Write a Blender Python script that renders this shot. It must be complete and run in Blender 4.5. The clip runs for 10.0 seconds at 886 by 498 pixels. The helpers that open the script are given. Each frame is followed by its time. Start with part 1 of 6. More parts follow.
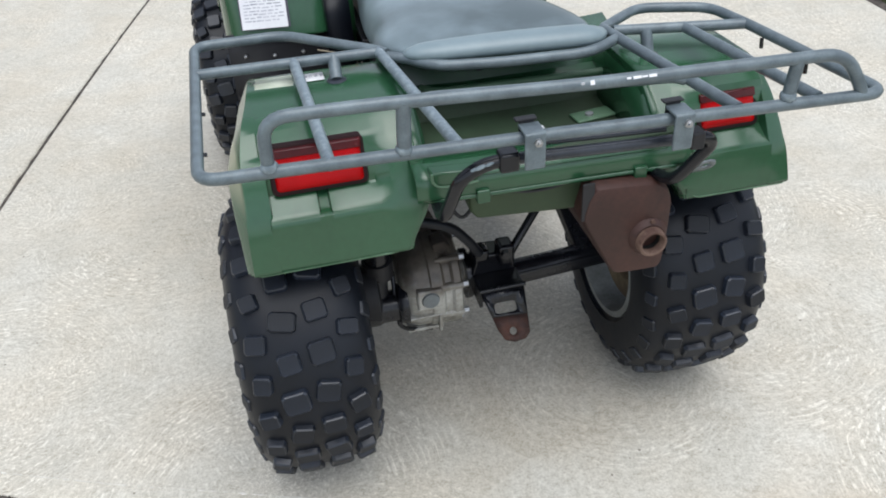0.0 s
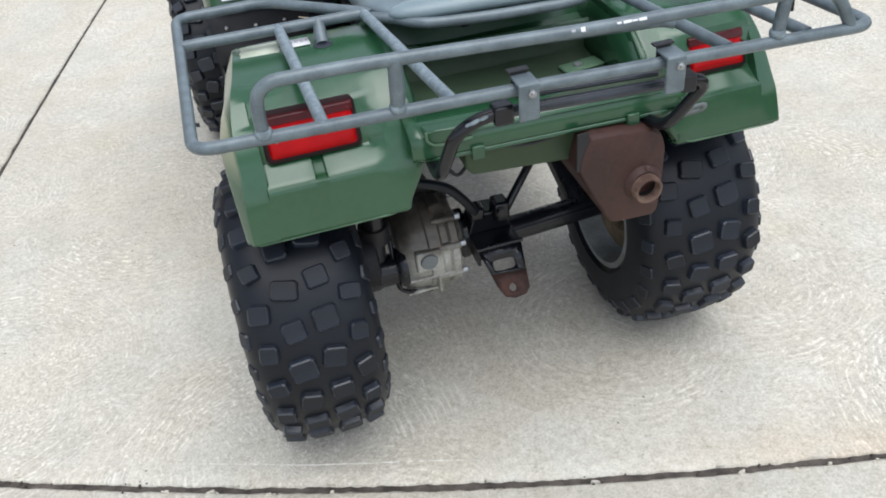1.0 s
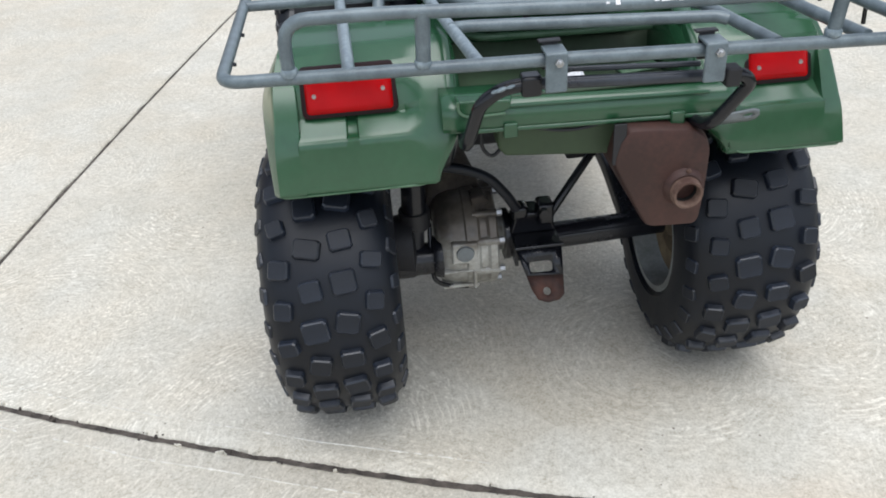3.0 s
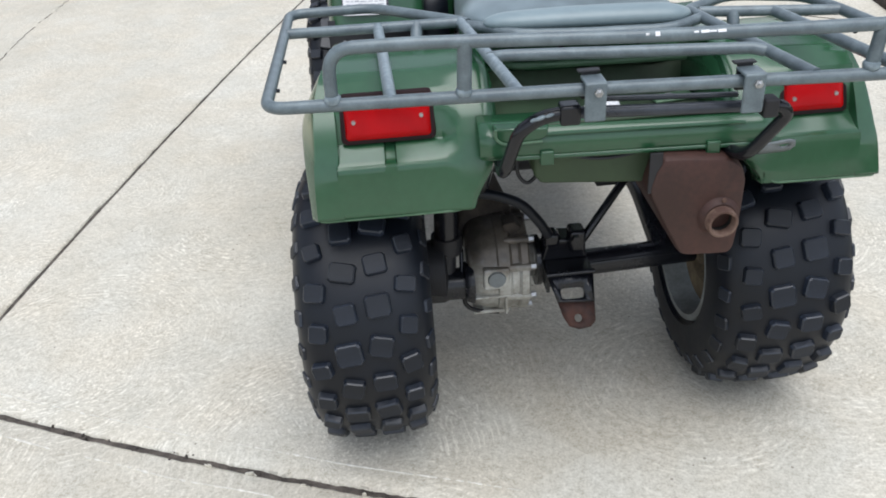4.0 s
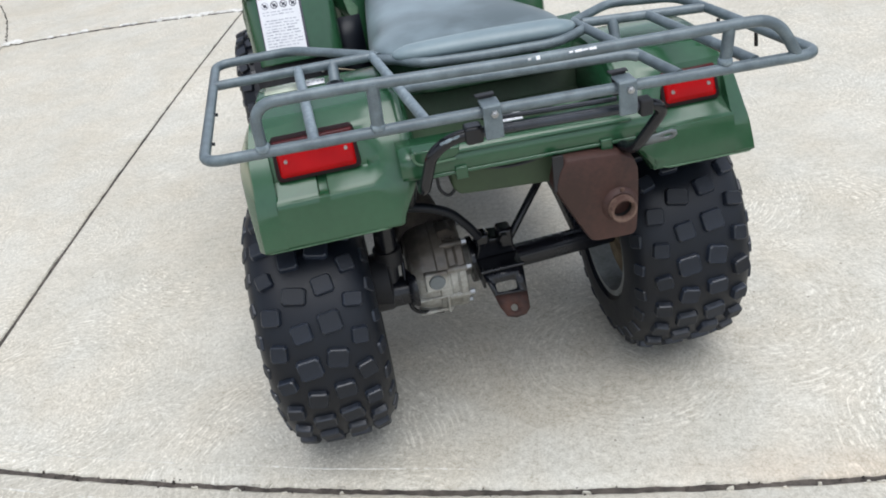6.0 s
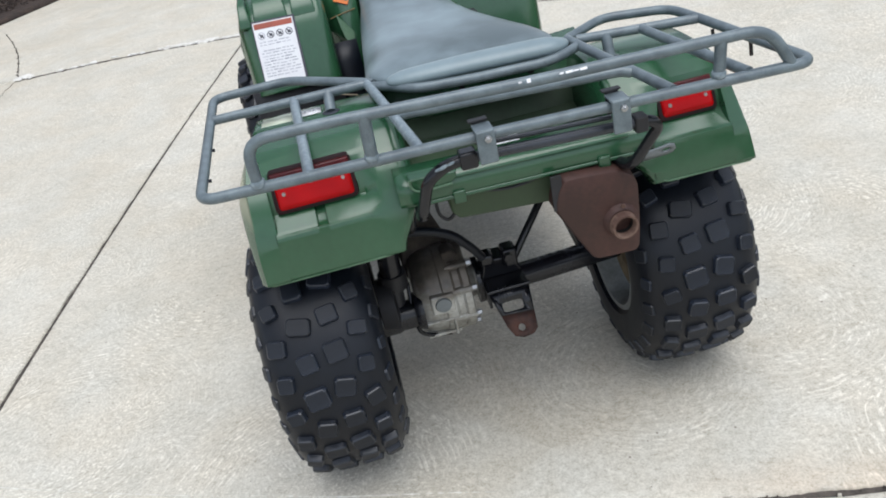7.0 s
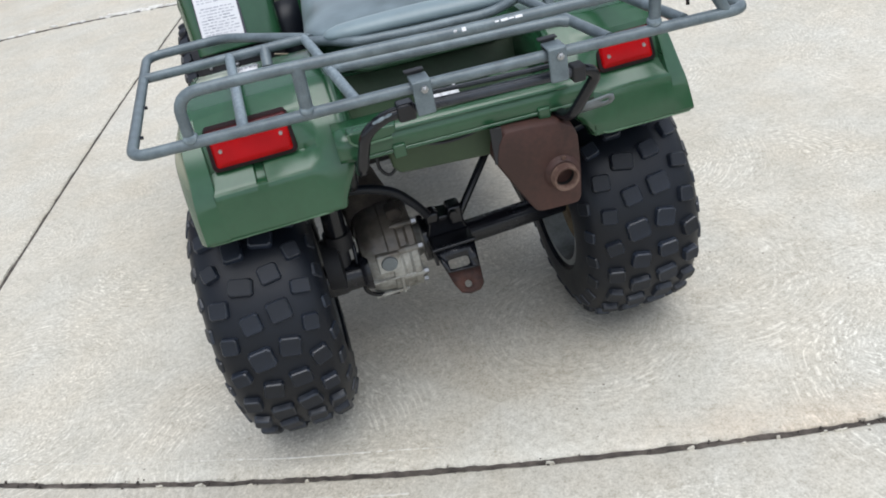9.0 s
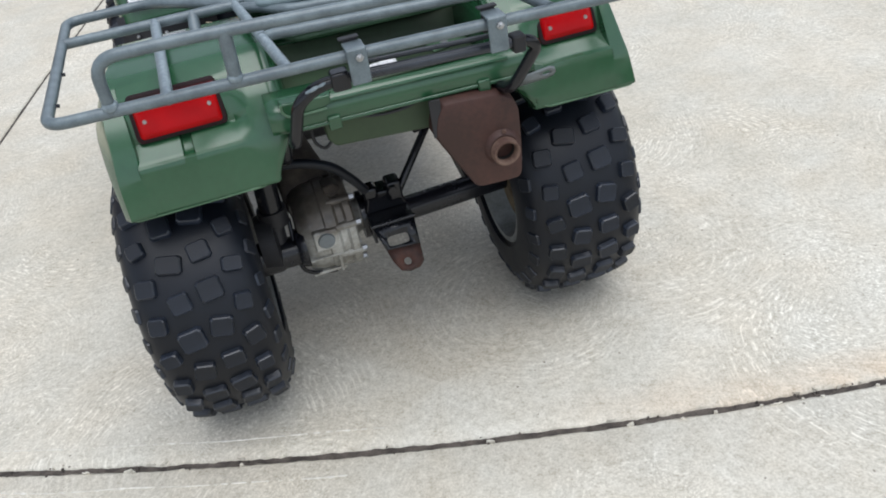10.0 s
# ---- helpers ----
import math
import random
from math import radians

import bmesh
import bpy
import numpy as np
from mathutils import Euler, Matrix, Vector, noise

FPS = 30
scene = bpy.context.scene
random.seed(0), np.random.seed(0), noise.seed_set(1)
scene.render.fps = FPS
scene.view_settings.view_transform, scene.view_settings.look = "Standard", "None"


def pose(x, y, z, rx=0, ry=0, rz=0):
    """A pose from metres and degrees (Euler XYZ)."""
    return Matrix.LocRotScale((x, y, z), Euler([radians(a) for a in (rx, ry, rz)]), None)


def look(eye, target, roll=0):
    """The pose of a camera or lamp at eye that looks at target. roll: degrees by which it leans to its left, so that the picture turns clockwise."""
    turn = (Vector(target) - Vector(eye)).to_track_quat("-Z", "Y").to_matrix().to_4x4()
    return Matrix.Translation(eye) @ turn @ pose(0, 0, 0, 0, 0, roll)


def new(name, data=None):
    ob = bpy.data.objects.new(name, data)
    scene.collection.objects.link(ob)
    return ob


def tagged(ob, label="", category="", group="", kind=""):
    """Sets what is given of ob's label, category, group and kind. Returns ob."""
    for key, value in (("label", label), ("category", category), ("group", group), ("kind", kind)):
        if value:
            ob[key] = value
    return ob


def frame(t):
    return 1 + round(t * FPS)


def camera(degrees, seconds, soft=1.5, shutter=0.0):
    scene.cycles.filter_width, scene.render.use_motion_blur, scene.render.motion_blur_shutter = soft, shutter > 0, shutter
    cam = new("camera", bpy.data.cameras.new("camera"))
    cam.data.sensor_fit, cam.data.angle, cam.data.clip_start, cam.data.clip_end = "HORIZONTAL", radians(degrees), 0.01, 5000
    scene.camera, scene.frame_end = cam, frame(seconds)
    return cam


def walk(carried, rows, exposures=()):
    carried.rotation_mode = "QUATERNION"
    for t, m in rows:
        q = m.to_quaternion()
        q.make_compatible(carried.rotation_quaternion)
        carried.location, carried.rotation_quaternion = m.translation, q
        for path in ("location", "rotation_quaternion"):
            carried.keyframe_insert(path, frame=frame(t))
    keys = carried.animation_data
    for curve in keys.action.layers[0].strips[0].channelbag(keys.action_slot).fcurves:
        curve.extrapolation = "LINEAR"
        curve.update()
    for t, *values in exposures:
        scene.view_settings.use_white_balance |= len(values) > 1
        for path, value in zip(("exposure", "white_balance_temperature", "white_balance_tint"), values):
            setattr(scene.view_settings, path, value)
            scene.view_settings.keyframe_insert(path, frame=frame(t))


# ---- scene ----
cam = camera(57.0, 10.0, soft=1.85)
PATH = [
    (0, (-0.3244, -1.1733, 1.4553), (-0.1050, 0.4375, 0.2902), -3.48),
    (0.5, (-0.3247, -1.1915, 1.4354), (-0.1135, 0.3831, 0.2206), -5.67),
    (1, (-0.3482, -1.1819, 1.4422), (-0.1104, 0.3798, 0.2156), -6.35),
    (1.5, (-0.3852, -1.1845, 1.4281), (-0.1555, 0.3949, 0.2229), -4.65),
    (2, (-0.3994, -1.1879, 1.4170), (-0.1597, 0.4183, 0.2496), -3.98),
    (2.1, (-0.4335, -1.1700, 1.4389), (-0.2435, 0.4397, 0.2672), -2.72),
    (2.2, (-0.4134, -1.1954, 1.4383), (-0.2433, 0.4058, 0.2520), -1.74),
    (2.3, (-0.4042, -1.2238, 1.4227), (-0.2923, 0.4017, 0.2630), -2.70),
    (2.5, (-0.3035, -1.2627, 1.3648), (-0.2401, 0.3716, 0.2137), -1.40),
    (2.7, (-0.2143, -1.2698, 1.3161), (-0.1877, 0.3849, 0.1931), -2.81),
    (3.8, (-0.2364, -1.2765, 1.2898), (-0.2678, 0.4278, 0.2437), -4.29),
    (4, (-0.2452, -1.2797, 1.3090), (-0.2898, 0.4322, 0.2758), -3.80),
    (4.5, (-0.2377, -1.3052, 1.3404), (-0.1875, 0.3758, 0.2579), -4.11),
    (5, (-0.2306, -1.3699, 1.3682), (-0.1488, 0.3041, 0.2769), -4.65),
    (5.2, (-0.2436, -1.3732, 1.3945), (-0.0934, 0.2606, 0.2508), -3.43),
    (5.5, (-0.2411, -1.4084, 1.4163), (-0.2232, 0.2986, 0.3742), -8.71),
    (5.7, (-0.2187, -1.4106, 1.4123), (-0.1770, 0.2855, 0.3532), -8.71),
    (6.8, (-0.1618, -1.3945, 1.4402), (-0.1546, 0.3242, 0.4173), -12.38),
    (7, (-0.1503, -1.3917, 1.4341), (-0.1435, 0.3246, 0.4074), -12.78),
    (7.5, (-0.1431, -1.3833, 1.4465), (-0.0992, 0.3440, 0.4392), -11.20),
    (8, (-0.1076, -1.3959, 1.4270), (0.0270, 0.3008, 0.3767), -12.85),
    (8.5, (-0.1169, -1.4120, 1.4092), (0.0058, 0.2713, 0.3361), -12.18),
    (9, (-0.1247, -1.4074, 1.3956), (-0.0384, 0.2600, 0.2946), -12.62),
    (9.5, (-0.1184, -1.3901, 1.3671), (0.0524, 0.2584, 0.2476), -10.09),
    (10, (-0.1112, -1.3802, 1.3631), (0.0929, 0.2350, 0.2013), -10.29),
]
walk(cam, [(t, look(eye, target, roll)) for t, eye, target, roll in PATH], exposures=[(0, 0.55), (1, 0.62), (4.5, 0.61), (5.5, 0.57), (7, 0.54), (10, 0.50)])

# ---- world and light: bright overcast ----
SUN_ELEV, SUN_ROT = radians(74), radians(156)
world = bpy.data.worlds.new("overcast_sky")
scene.world = world
world.use_nodes = True
wn = world.node_tree.nodes
wl = world.node_tree.links
sky = wn.new("ShaderNodeTexSky")
sky.sky_type = "NISHITA"
sky.sun_disc = False
sky.sun_elevation, sky.sun_rotation = SUN_ELEV, SUN_ROT
sky.air_density, sky.dust_density, sky.ozone_density = 1.0, 1.4, 1.6
cloud = wn.new("ShaderNodeHueSaturation")
cloud.inputs["Saturation"].default_value = 0.45
wl.new(sky.outputs[0], cloud.inputs["Color"])
wl.new(cloud.outputs[0], wn["Background"].inputs[0])
wn["Background"].inputs[1].default_value = 0.156
sun_data = bpy.data.lights.new("sun", "SUN")
sun_data.energy, sun_data.angle, sun_data.color = 1.55, radians(60), (0.965, 0.985, 1.0)
sun = new("sun", sun_data)
sun.matrix_world = look((0.9, -1.6, 8.0), (0.0, 0.4, 0.0))


# ---- materials ----
def material(name, color, rough=0.5, metal=0.0, second=None, scale=8.0, fine=120.0, mix=0.5, bump=0.15, bump_d=0.002,
             rough_var=0.1, island=0.0, coat=0.0, spec=0.5):
    """A surface with two scales of mottling, a fine relief and a varied gloss."""
    m = bpy.data.materials.new(name)
    m.use_nodes = True
    n, l = m.node_tree.nodes, m.node_tree.links
    b = n["Principled BSDF"]
    co = n.new("ShaderNodeTexCoord")
    big, small = n.new("ShaderNodeTexNoise"), n.new("ShaderNodeTexNoise")
    big.inputs["Scale"].default_value, small.inputs["Scale"].default_value = scale, fine
    big.inputs["Detail"].default_value, small.inputs["Detail"].default_value = 6.0, 4.0
    for t in (big, small):
        l.new(co.outputs["Object"], t.inputs["Vector"])
    second = second or tuple(c * 0.7 for c in color)
    ramp = n.new("ShaderNodeValToRGB")
    ramp.color_ramp.elements[0].position, ramp.color_ramp.elements[1].position = 0.5 - 0.25 * mix, 0.5 + 0.25
    ramp.color_ramp.elements[0].color, ramp.color_ramp.elements[1].color = (*second, 1), (*color, 1)
    add = n.new("ShaderNodeMath")
    add.operation = "MULTIPLY_ADD"
    add.inputs[1].default_value = 0.35
    l.new(small.outputs["Fac"], add.inputs[0])
    sub = n.new("ShaderNodeMath")
    sub.operation = "SUBTRACT"
    sub.inputs[1].default_value = 0.175
    l.new(big.outputs["Fac"], sub.inputs[0])
    l.new(sub.outputs[0], add.inputs[2])
    l.new(add.outputs[0], ramp.inputs["Fac"])
    out = ramp.outputs["Color"]
    if island:
        info = n.new("ShaderNodeObjectInfo")
        hsv = n.new("ShaderNodeHueSaturation")
        mr = n.new("ShaderNodeMapRange")
        mr.inputs["To Min"].default_value, mr.inputs["To Max"].default_value = 1 - island, 1 + island
        l.new(info.outputs["Random"], mr.inputs["Value"])
        l.new(mr.outputs[0], hsv.inputs["Value"])
        l.new(out, hsv.inputs["Color"])
        out = hsv.outputs["Color"]
    l.new(out, b.inputs["Base Color"])
    b.inputs["Metallic"].default_value = metal
    b.inputs["Specular IOR Level"].default_value = spec
    rr = n.new("ShaderNodeMapRange")
    rr.inputs["To Min"].default_value, rr.inputs["To Max"].default_value = max(0.02, rough - rough_var), min(1, rough + rough_var)
    l.new(add.outputs[0], rr.inputs["Value"])
    l.new(rr.outputs[0], b.inputs["Roughness"])
    if coat:
        b.inputs["Coat Weight"].default_value = coat
        b.inputs["Coat Roughness"].default_value = 0.08
    bp = n.new("ShaderNodeBump")
    bp.inputs["Strength"].default_value, bp.inputs["Distance"].default_value = bump, bump_d
    l.new(add.outputs[0], bp.inputs["Height"])
    l.new(bp.outputs[0], b.inputs["Normal"])
    return m


def concrete_material():
    """Swirl-brushed concrete: overlapping fans of fine curved strokes, sand speckle, stains."""
    m = bpy.data.materials.new("swirl_concrete")
    m.use_nodes = True
    n, l = m.node_tree.nodes, m.node_tree.links
    b = n["Principled BSDF"]
    co = n.new("ShaderNodeTexCoord")

    def noise_node(scale, detail=5.0, vec=None, rough=0.6):
        t = n.new("ShaderNodeTexNoise")
        t.inputs["Scale"].default_value, t.inputs["Detail"].default_value = scale, detail
        t.inputs["Roughness"].default_value = rough
        l.new(vec or co.outputs["Object"], t.inputs["Vector"])
        return t.outputs["Fac"]

    def math_node(op, a, bb=None, c=None):
        t = n.new("ShaderNodeMath")
        t.operation = op
        for i, v in enumerate((a, bb, c)):
            if v is None:
                continue
            if isinstance(v, (int, float)):
                t.inputs[i].default_value = v
            else:
                l.new(v, t.inputs[i])
        return t.outputs[0]

    warp = n.new("ShaderNodeTexNoise")
    warp.inputs["Scale"].default_value, warp.inputs["Detail"].default_value = 3.0, 2.0
    l.new(co.outputs["Object"], warp.inputs["Vector"])
    vm = n.new("ShaderNodeVectorMath")
    vm.operation = "MULTIPLY_ADD"
    vm.inputs[1].default_value = (0.05, 0.05, 0.0)
    l.new(warp.outputs["Color"], vm.inputs[0])
    l.new(co.outputs["Object"], vm.inputs[2])
    fans = []
    for seed, scale in ((0.0, 1.55), (7.3, 1.25)):
        off = n.new("ShaderNodeVectorMath")
        off.operation = "ADD"
        off.inputs[1].default_value = (seed, seed * 0.6, 0)
        l.new(vm.outputs[0], off.inputs[0])
        vo = n.new("ShaderNodeTexVoronoi")
        vo.voronoi_dimensions = "2D"
        vo.inputs["Scale"].default_value = scale
        l.new(off.outputs[0], vo.inputs["Vector"])
        # strokes run round the middle of each sweep
        arm = n.new("ShaderNodeVectorMath")
        arm.operation = "SUBTRACT"
        l.new(off.outputs[0], arm.inputs[0])
        l.new(vo.outputs["Position"], arm.inputs[1])
        sp = n.new("ShaderNodeSeparateXYZ")
        l.new(arm.outputs[0], sp.inputs[0])
        angle = math_node("ARCTAN2", sp.outputs[1], sp.outputs[0])
        comb = n.new("ShaderNodeCombineXYZ")
        l.new(math_node("MULTIPLY", vo.outputs["Distance"], 118.0 / scale), comb.inputs[0])
        l.new(math_node("MULTIPLY_ADD", angle, 13.0, math_node("MULTIPLY", noise_node(9.0, 3.0), 9.0)), comb.inputs[1])
        ring = n.new("ShaderNodeTexNoise")
        ring.noise_dimensions = "2D"
        ring.inputs["Scale"].default_value, ring.inputs["Detail"].default_value = 1.0, 3.0
        ring.inputs["Roughness"].default_value = 0.65
        l.new(comb.outputs[0], ring.inputs["Vector"])
        # the brush presses hardest in the middle of a sweep
        press = n.new("ShaderNodeMapRange")
        press.interpolation_type = "SMOOTHSTEP"
        press.inputs["From Min"].default_value, press.inputs["From Max"].default_value = 0.75, 0.30
        l.new(vo.outputs["Distance"], press.inputs["Value"])
        fans.append(math_node("MULTIPLY_ADD", math_node("SUBTRACT", ring.outputs["Fac"], 0.5), math_node("MULTIPLY_ADD", press.outputs[0], 0.75, 0.25), 0.5))
    pick = n.new("ShaderNodeMapRange")
    pick.inputs["From Min"].default_value, pick.inputs["From Max"].default_value = 0.44, 0.56
    l.new(noise_node(2.2, 2.0), pick.inputs["Value"])
    both = n.new("ShaderNodeMix")
    l.new(pick.outputs[0], both.inputs[0])
    l.new(fans[0], both.inputs[2])
    l.new(fans[1], both.inputs[3])
    strokes = both.outputs[0]
    # two round sweeps of the brush that stand out behind the wheels
    for cx, cy, reach in ((0.27, 0.21, 0.36), (0.67, 0.28, 0.29)):
        arm = n.new("ShaderNodeVectorMath")
        arm.operation = "SUBTRACT"
        l.new(vm.outputs[0], arm.inputs[0])
        arm.inputs[1].default_value = (cx + 0.025, cy + 0.025, 0)
        sp = n.new("ShaderNodeSeparateXYZ")
        l.new(arm.outputs[0], sp.inputs[0])
        dist = math_node("SQRT", math_node("ADD", math_node("MULTIPLY", sp.outputs[0], sp.outputs[0]), math_node("MULTIPLY", sp.outputs[1], sp.outputs[1])))
        comb = n.new("ShaderNodeCombineXYZ")
        l.new(math_node("MULTIPLY", dist, 100.0), comb.inputs[0])
        l.new(math_node("MULTIPLY_ADD", math_node("ARCTAN2", sp.outputs[1], sp.outputs[0]), 7.0, math_node("MULTIPLY", noise_node(9.0, 3.0), 5.0)), comb.inputs[1])
        ring = n.new("ShaderNodeTexNoise")
        ring.noise_dimensions = "2D"
        ring.inputs["Scale"].default_value, ring.inputs["Detail"].default_value = 1.0, 3.0
        ring.inputs["Roughness"].default_value = 0.6
        l.new(comb.outputs[0], ring.inputs["Vector"])
        edge = n.new("ShaderNodeMapRange")
        edge.interpolation_type = "SMOOTHSTEP"
        edge.inputs["From Min"].default_value, edge.inputs["From Max"].default_value = reach, 0.72 * reach
        l.new(dist, edge.inputs["Value"])
        core = n.new("ShaderNodeMapRange")
        core.interpolation_type = "SMOOTHSTEP"
        core.inputs["From Min"].default_value, core.inputs["From Max"].default_value = 0.05, 0.16
        l.new(dist, core.inputs["Value"])
        sweep = n.new("ShaderNodeMix")
        l.new(math_node("MULTIPLY", math_node("MULTIPLY", edge.outputs[0], core.outputs[0]), 0.85), sweep.inputs[0])
        l.new(strokes, sweep.inputs[2])
        l.new(math_node("MULTIPLY_ADD", math_node("SUBTRACT", ring.outputs["Fac"], 0.5), 0.85, 0.5), sweep.inputs[3])
        strokes = sweep.outputs[0]
    grit = noise_node(170.0, 3.0, rough=0.8)
    mid = noise_node(58.0, 4.0, rough=0.7)
    stain = noise_node(1.3, 6.0)
    blot = noise_node(5.0, 5.0)

    def remap(src, lo, hi):
        t = n.new("ShaderNodeMapRange")
        t.inputs["From Min"].default_value, t.inputs["From Max"].default_value = lo, hi
        l.new(src, t.inputs["Value"])
        return t.outputs[0]

    # pale flecks left along the strokes, stronger in some sweeps than in others
    patch = remap(noise_node(1.9, 3.0), 0.36, 0.62)
    fleck = math_node("MULTIPLY", remap(strokes, 0.53, 0.70), math_node("MULTIPLY_ADD", patch, 0.75, 0.25))
    cloud_tone = noise_node(14.0, 4.0, rough=0.6)
    tone = math_node("MULTIPLY_ADD", fleck, 0.18, math_node("MULTIPLY", grit, 0.35))
    tone = math_node("MULTIPLY_ADD", strokes, 0.15, math_node("SUBTRACT", tone, 0.133))
    tone = math_node("MULTIPLY_ADD", mid, 0.27, tone)
    tone = math_node("MULTIPLY_ADD", cloud_tone, 0.10, tone)
    ramp = n.new("ShaderNodeValToRGB")
    e = ramp.color_ramp.elements
    e[0].position, e[0].color = 0.18, (0.322, 0.295, 0.241, 1)
    e[1].position, e[1].color = 0.50, (0.788, 0.757, 0.676, 1)
    k = e.new(0.32)
    k.color = (0.552, 0.525, 0.457, 1)
    l.new(tone, ramp.inputs["Fac"])
    # broad stains, slightly brown
    sr = n.new("ShaderNodeValToRGB")
    sr.color_ramp.elements[0].position, sr.color_ramp.elements[0].color = 0.30, (0.83, 0.81, 0.775, 1)
    sr.color_ramp.elements[1].position, sr.color_ramp.elements[1].color = 0.62, (1, 1, 1, 1)
    l.new(math_node("MULTIPLY_ADD", blot, 0.4, math_node("MULTIPLY", stain, 0.6)), sr.inputs["Fac"])
    tint = n.new("ShaderNodeValToRGB")
    te = tint.color_ramp.elements
    te[0].position, te[0].color = 0.36, (1.0, 0.980, 0.950, 1)
    te[1].position, te[1].color = 0.64, (0.975, 0.99, 1.0, 1)
    l.new(noise_node(3.3, 4.0), tint.inputs["Fac"])
    tm = n.new("ShaderNodeMix")
    tm.data_type, tm.blend_type = "RGBA", "MULTIPLY"
    tm.inputs[0].default_value = 1.0
    l.new(sr.outputs["Color"], tm.inputs[6])
    l.new(tint.outputs["Color"], tm.inputs[7])
    mul = n.new("ShaderNodeMix")
    mul.data_type, mul.blend_type = "RGBA", "MULTIPLY"
    mul.inputs[0].default_value = 1.0
    l.new(ramp.outputs["Color"], mul.inputs[6])
    l.new(tm.outputs[2], mul.inputs[7])
    # rusty run-off stain beside the rear joint
    here = n.new("ShaderNodeSeparateXYZ")
    l.new(co.outputs["Object"], here.inputs[0])
    px, py = here.outputs[0], here.outputs[1]
    curve = math_node("MULTIPLY_ADD", math_node("MULTIPLY", px, px), 0.0535, math_node("MULTIPLY_ADD", px, -0.222, -0.192))
    away = math_node("MULTIPLY_ADD", math_node("SUBTRACT", noise_node(6.0, 4.0), 0.5), 0.10, math_node("SUBTRACT", py, curve))
    rusty = math_node("MULTIPLY", math_node("MULTIPLY", remap(away, -0.01, 0.02), remap(away, 0.12, 0.05)), math_node("MULTIPLY", remap(px, 0.15, 0.60), remap(noise_node(3.0, 5.0), 0.34, 0.60)))
    stained = n.new("ShaderNodeMix")
    stained.data_type, stained.blend_type = "RGBA", "MULTIPLY"
    l.new(rusty, stained.inputs[0])
    l.new(mul.outputs[2], stained.inputs[6])
    stained.inputs[7].default_value = (1.0, 0.90, 0.82, 1)
    # dark specks
    spk = n.new("ShaderNodeTexVoronoi")
    spk.inputs["Scale"].default_value = 26.0
    l.new(co.outputs["Object"], spk.inputs["Vector"])
    dot = math_node("LESS_THAN", spk.outputs["Distance"], math_node("MULTIPLY", math_node("GREATER_THAN", noise_node(7.0, 2.0), 0.60), 0.085))
    mix2 = n.new("ShaderNodeMix")
    mix2.data_type = "RGBA"
    l.new(math_node("MULTIPLY", dot, 0.7), mix2.inputs[0])
    l.new(stained.outputs[2], mix2.inputs[6])
    mix2.inputs[7].default_value = (0.13, 0.11, 0.09, 1)
    l.new(mix2.outputs[2], b.inputs["Base Color"])
    b.inputs["Roughness"].default_value = 0.85
    bp = n.new("ShaderNodeBump")
    bp.inputs["Strength"].default_value, bp.inputs["Distance"].default_value = 0.35, 0.003
    l.new(tone, bp.inputs["Height"])
    l.new(bp.outputs[0], b.inputs["Normal"])
    return m


M_CONC = concrete_material()
M_DIRT = material("joint_dirt", (0.112, 0.095, 0.081), 0.95, 0, (0.034, 0.028, 0.024), 30, 170, bump=0.6, bump_d=0.004)
M_GRASSY = material("lawn_soil", (0.07, 0.09, 0.035), 0.95, 0, (0.04, 0.035, 0.02), 6, 60, bump=0.6, bump_d=0.01)
M_MULCH = material("dark_mulch", (0.06, 0.04, 0.03), 0.95, 0, (0.02, 0.014, 0.012), 18, 90, bump=0.8, bump_d=0.015)
M_GREEN = material("green_plastic", (0.024, 0.090, 0.041), 0.22, 0, (0.018, 0.070, 0.031), 3.0, 60, bump=0.03, bump_d=0.001, rough_var=0.06, spec=0.7)
M_TRAY = material("dusty_green_plastic", (0.046, 0.080, 0.046), 0.62, 0, (0.036, 0.052, 0.032), 7.0, 90, bump=0.1, bump_d=0.001, spec=0.3)
# pale worn edges; on the side cover facet it paints a sky reflection
M_EDGE = material("pale_worn_sheen_green", (0.115, 0.200, 0.125), 0.4, 0, (0.058, 0.130, 0.070), 18, 120, bump=0.06)
M_RACK = material("grey_powder_coat", (0.160, 0.200, 0.216), 0.36, 0.1, (0.096, 0.122, 0.136), 34, 260, bump=0.2, bump_d=0.0008, rough_var=0.12)
M_RACKW = material("worn_powder_coat", (0.280, 0.335, 0.360), 0.4, 0.15, (0.157, 0.200, 0.226), 90, 300, mix=0.3, bump=0.2, bump_d=0.0008, rough_var=0.12)
M_DKSTEEL = material("dark_steel_tube", (0.040, 0.047, 0.060), 0.3, 0.1, (0.022, 0.026, 0.034), 14, 150, bump=0.12, bump_d=0.0008)
M_SEAT = material("grey_vinyl", (0.225, 0.287, 0.315), 0.34, 0, (0.074, 0.099, 0.106), 3.0, 14, mix=0.5, bump=0.004, bump_d=0.0004, rough_var=0.07)
M_PAD = material("pale_worn_vinyl", (0.200, 0.260, 0.280), 0.36, 0, (0.158, 0.208, 0.226), 6, 60, bump=0.04, bump_d=0.0006, rough_var=0.05)
# near black: the shade between the tread blocks is put into this colour
M_RUBBER = material("shade_darkened_rubber", (0.0044, 0.0070, 0.0128), 0.44, 0, (0.0026, 0.0040, 0.0074), 6, 60, bump=0.3, bump_d=0.002, rough_var=0.15, spec=0.34)
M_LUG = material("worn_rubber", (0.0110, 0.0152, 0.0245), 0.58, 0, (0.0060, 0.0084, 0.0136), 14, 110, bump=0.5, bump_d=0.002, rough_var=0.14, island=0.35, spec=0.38)
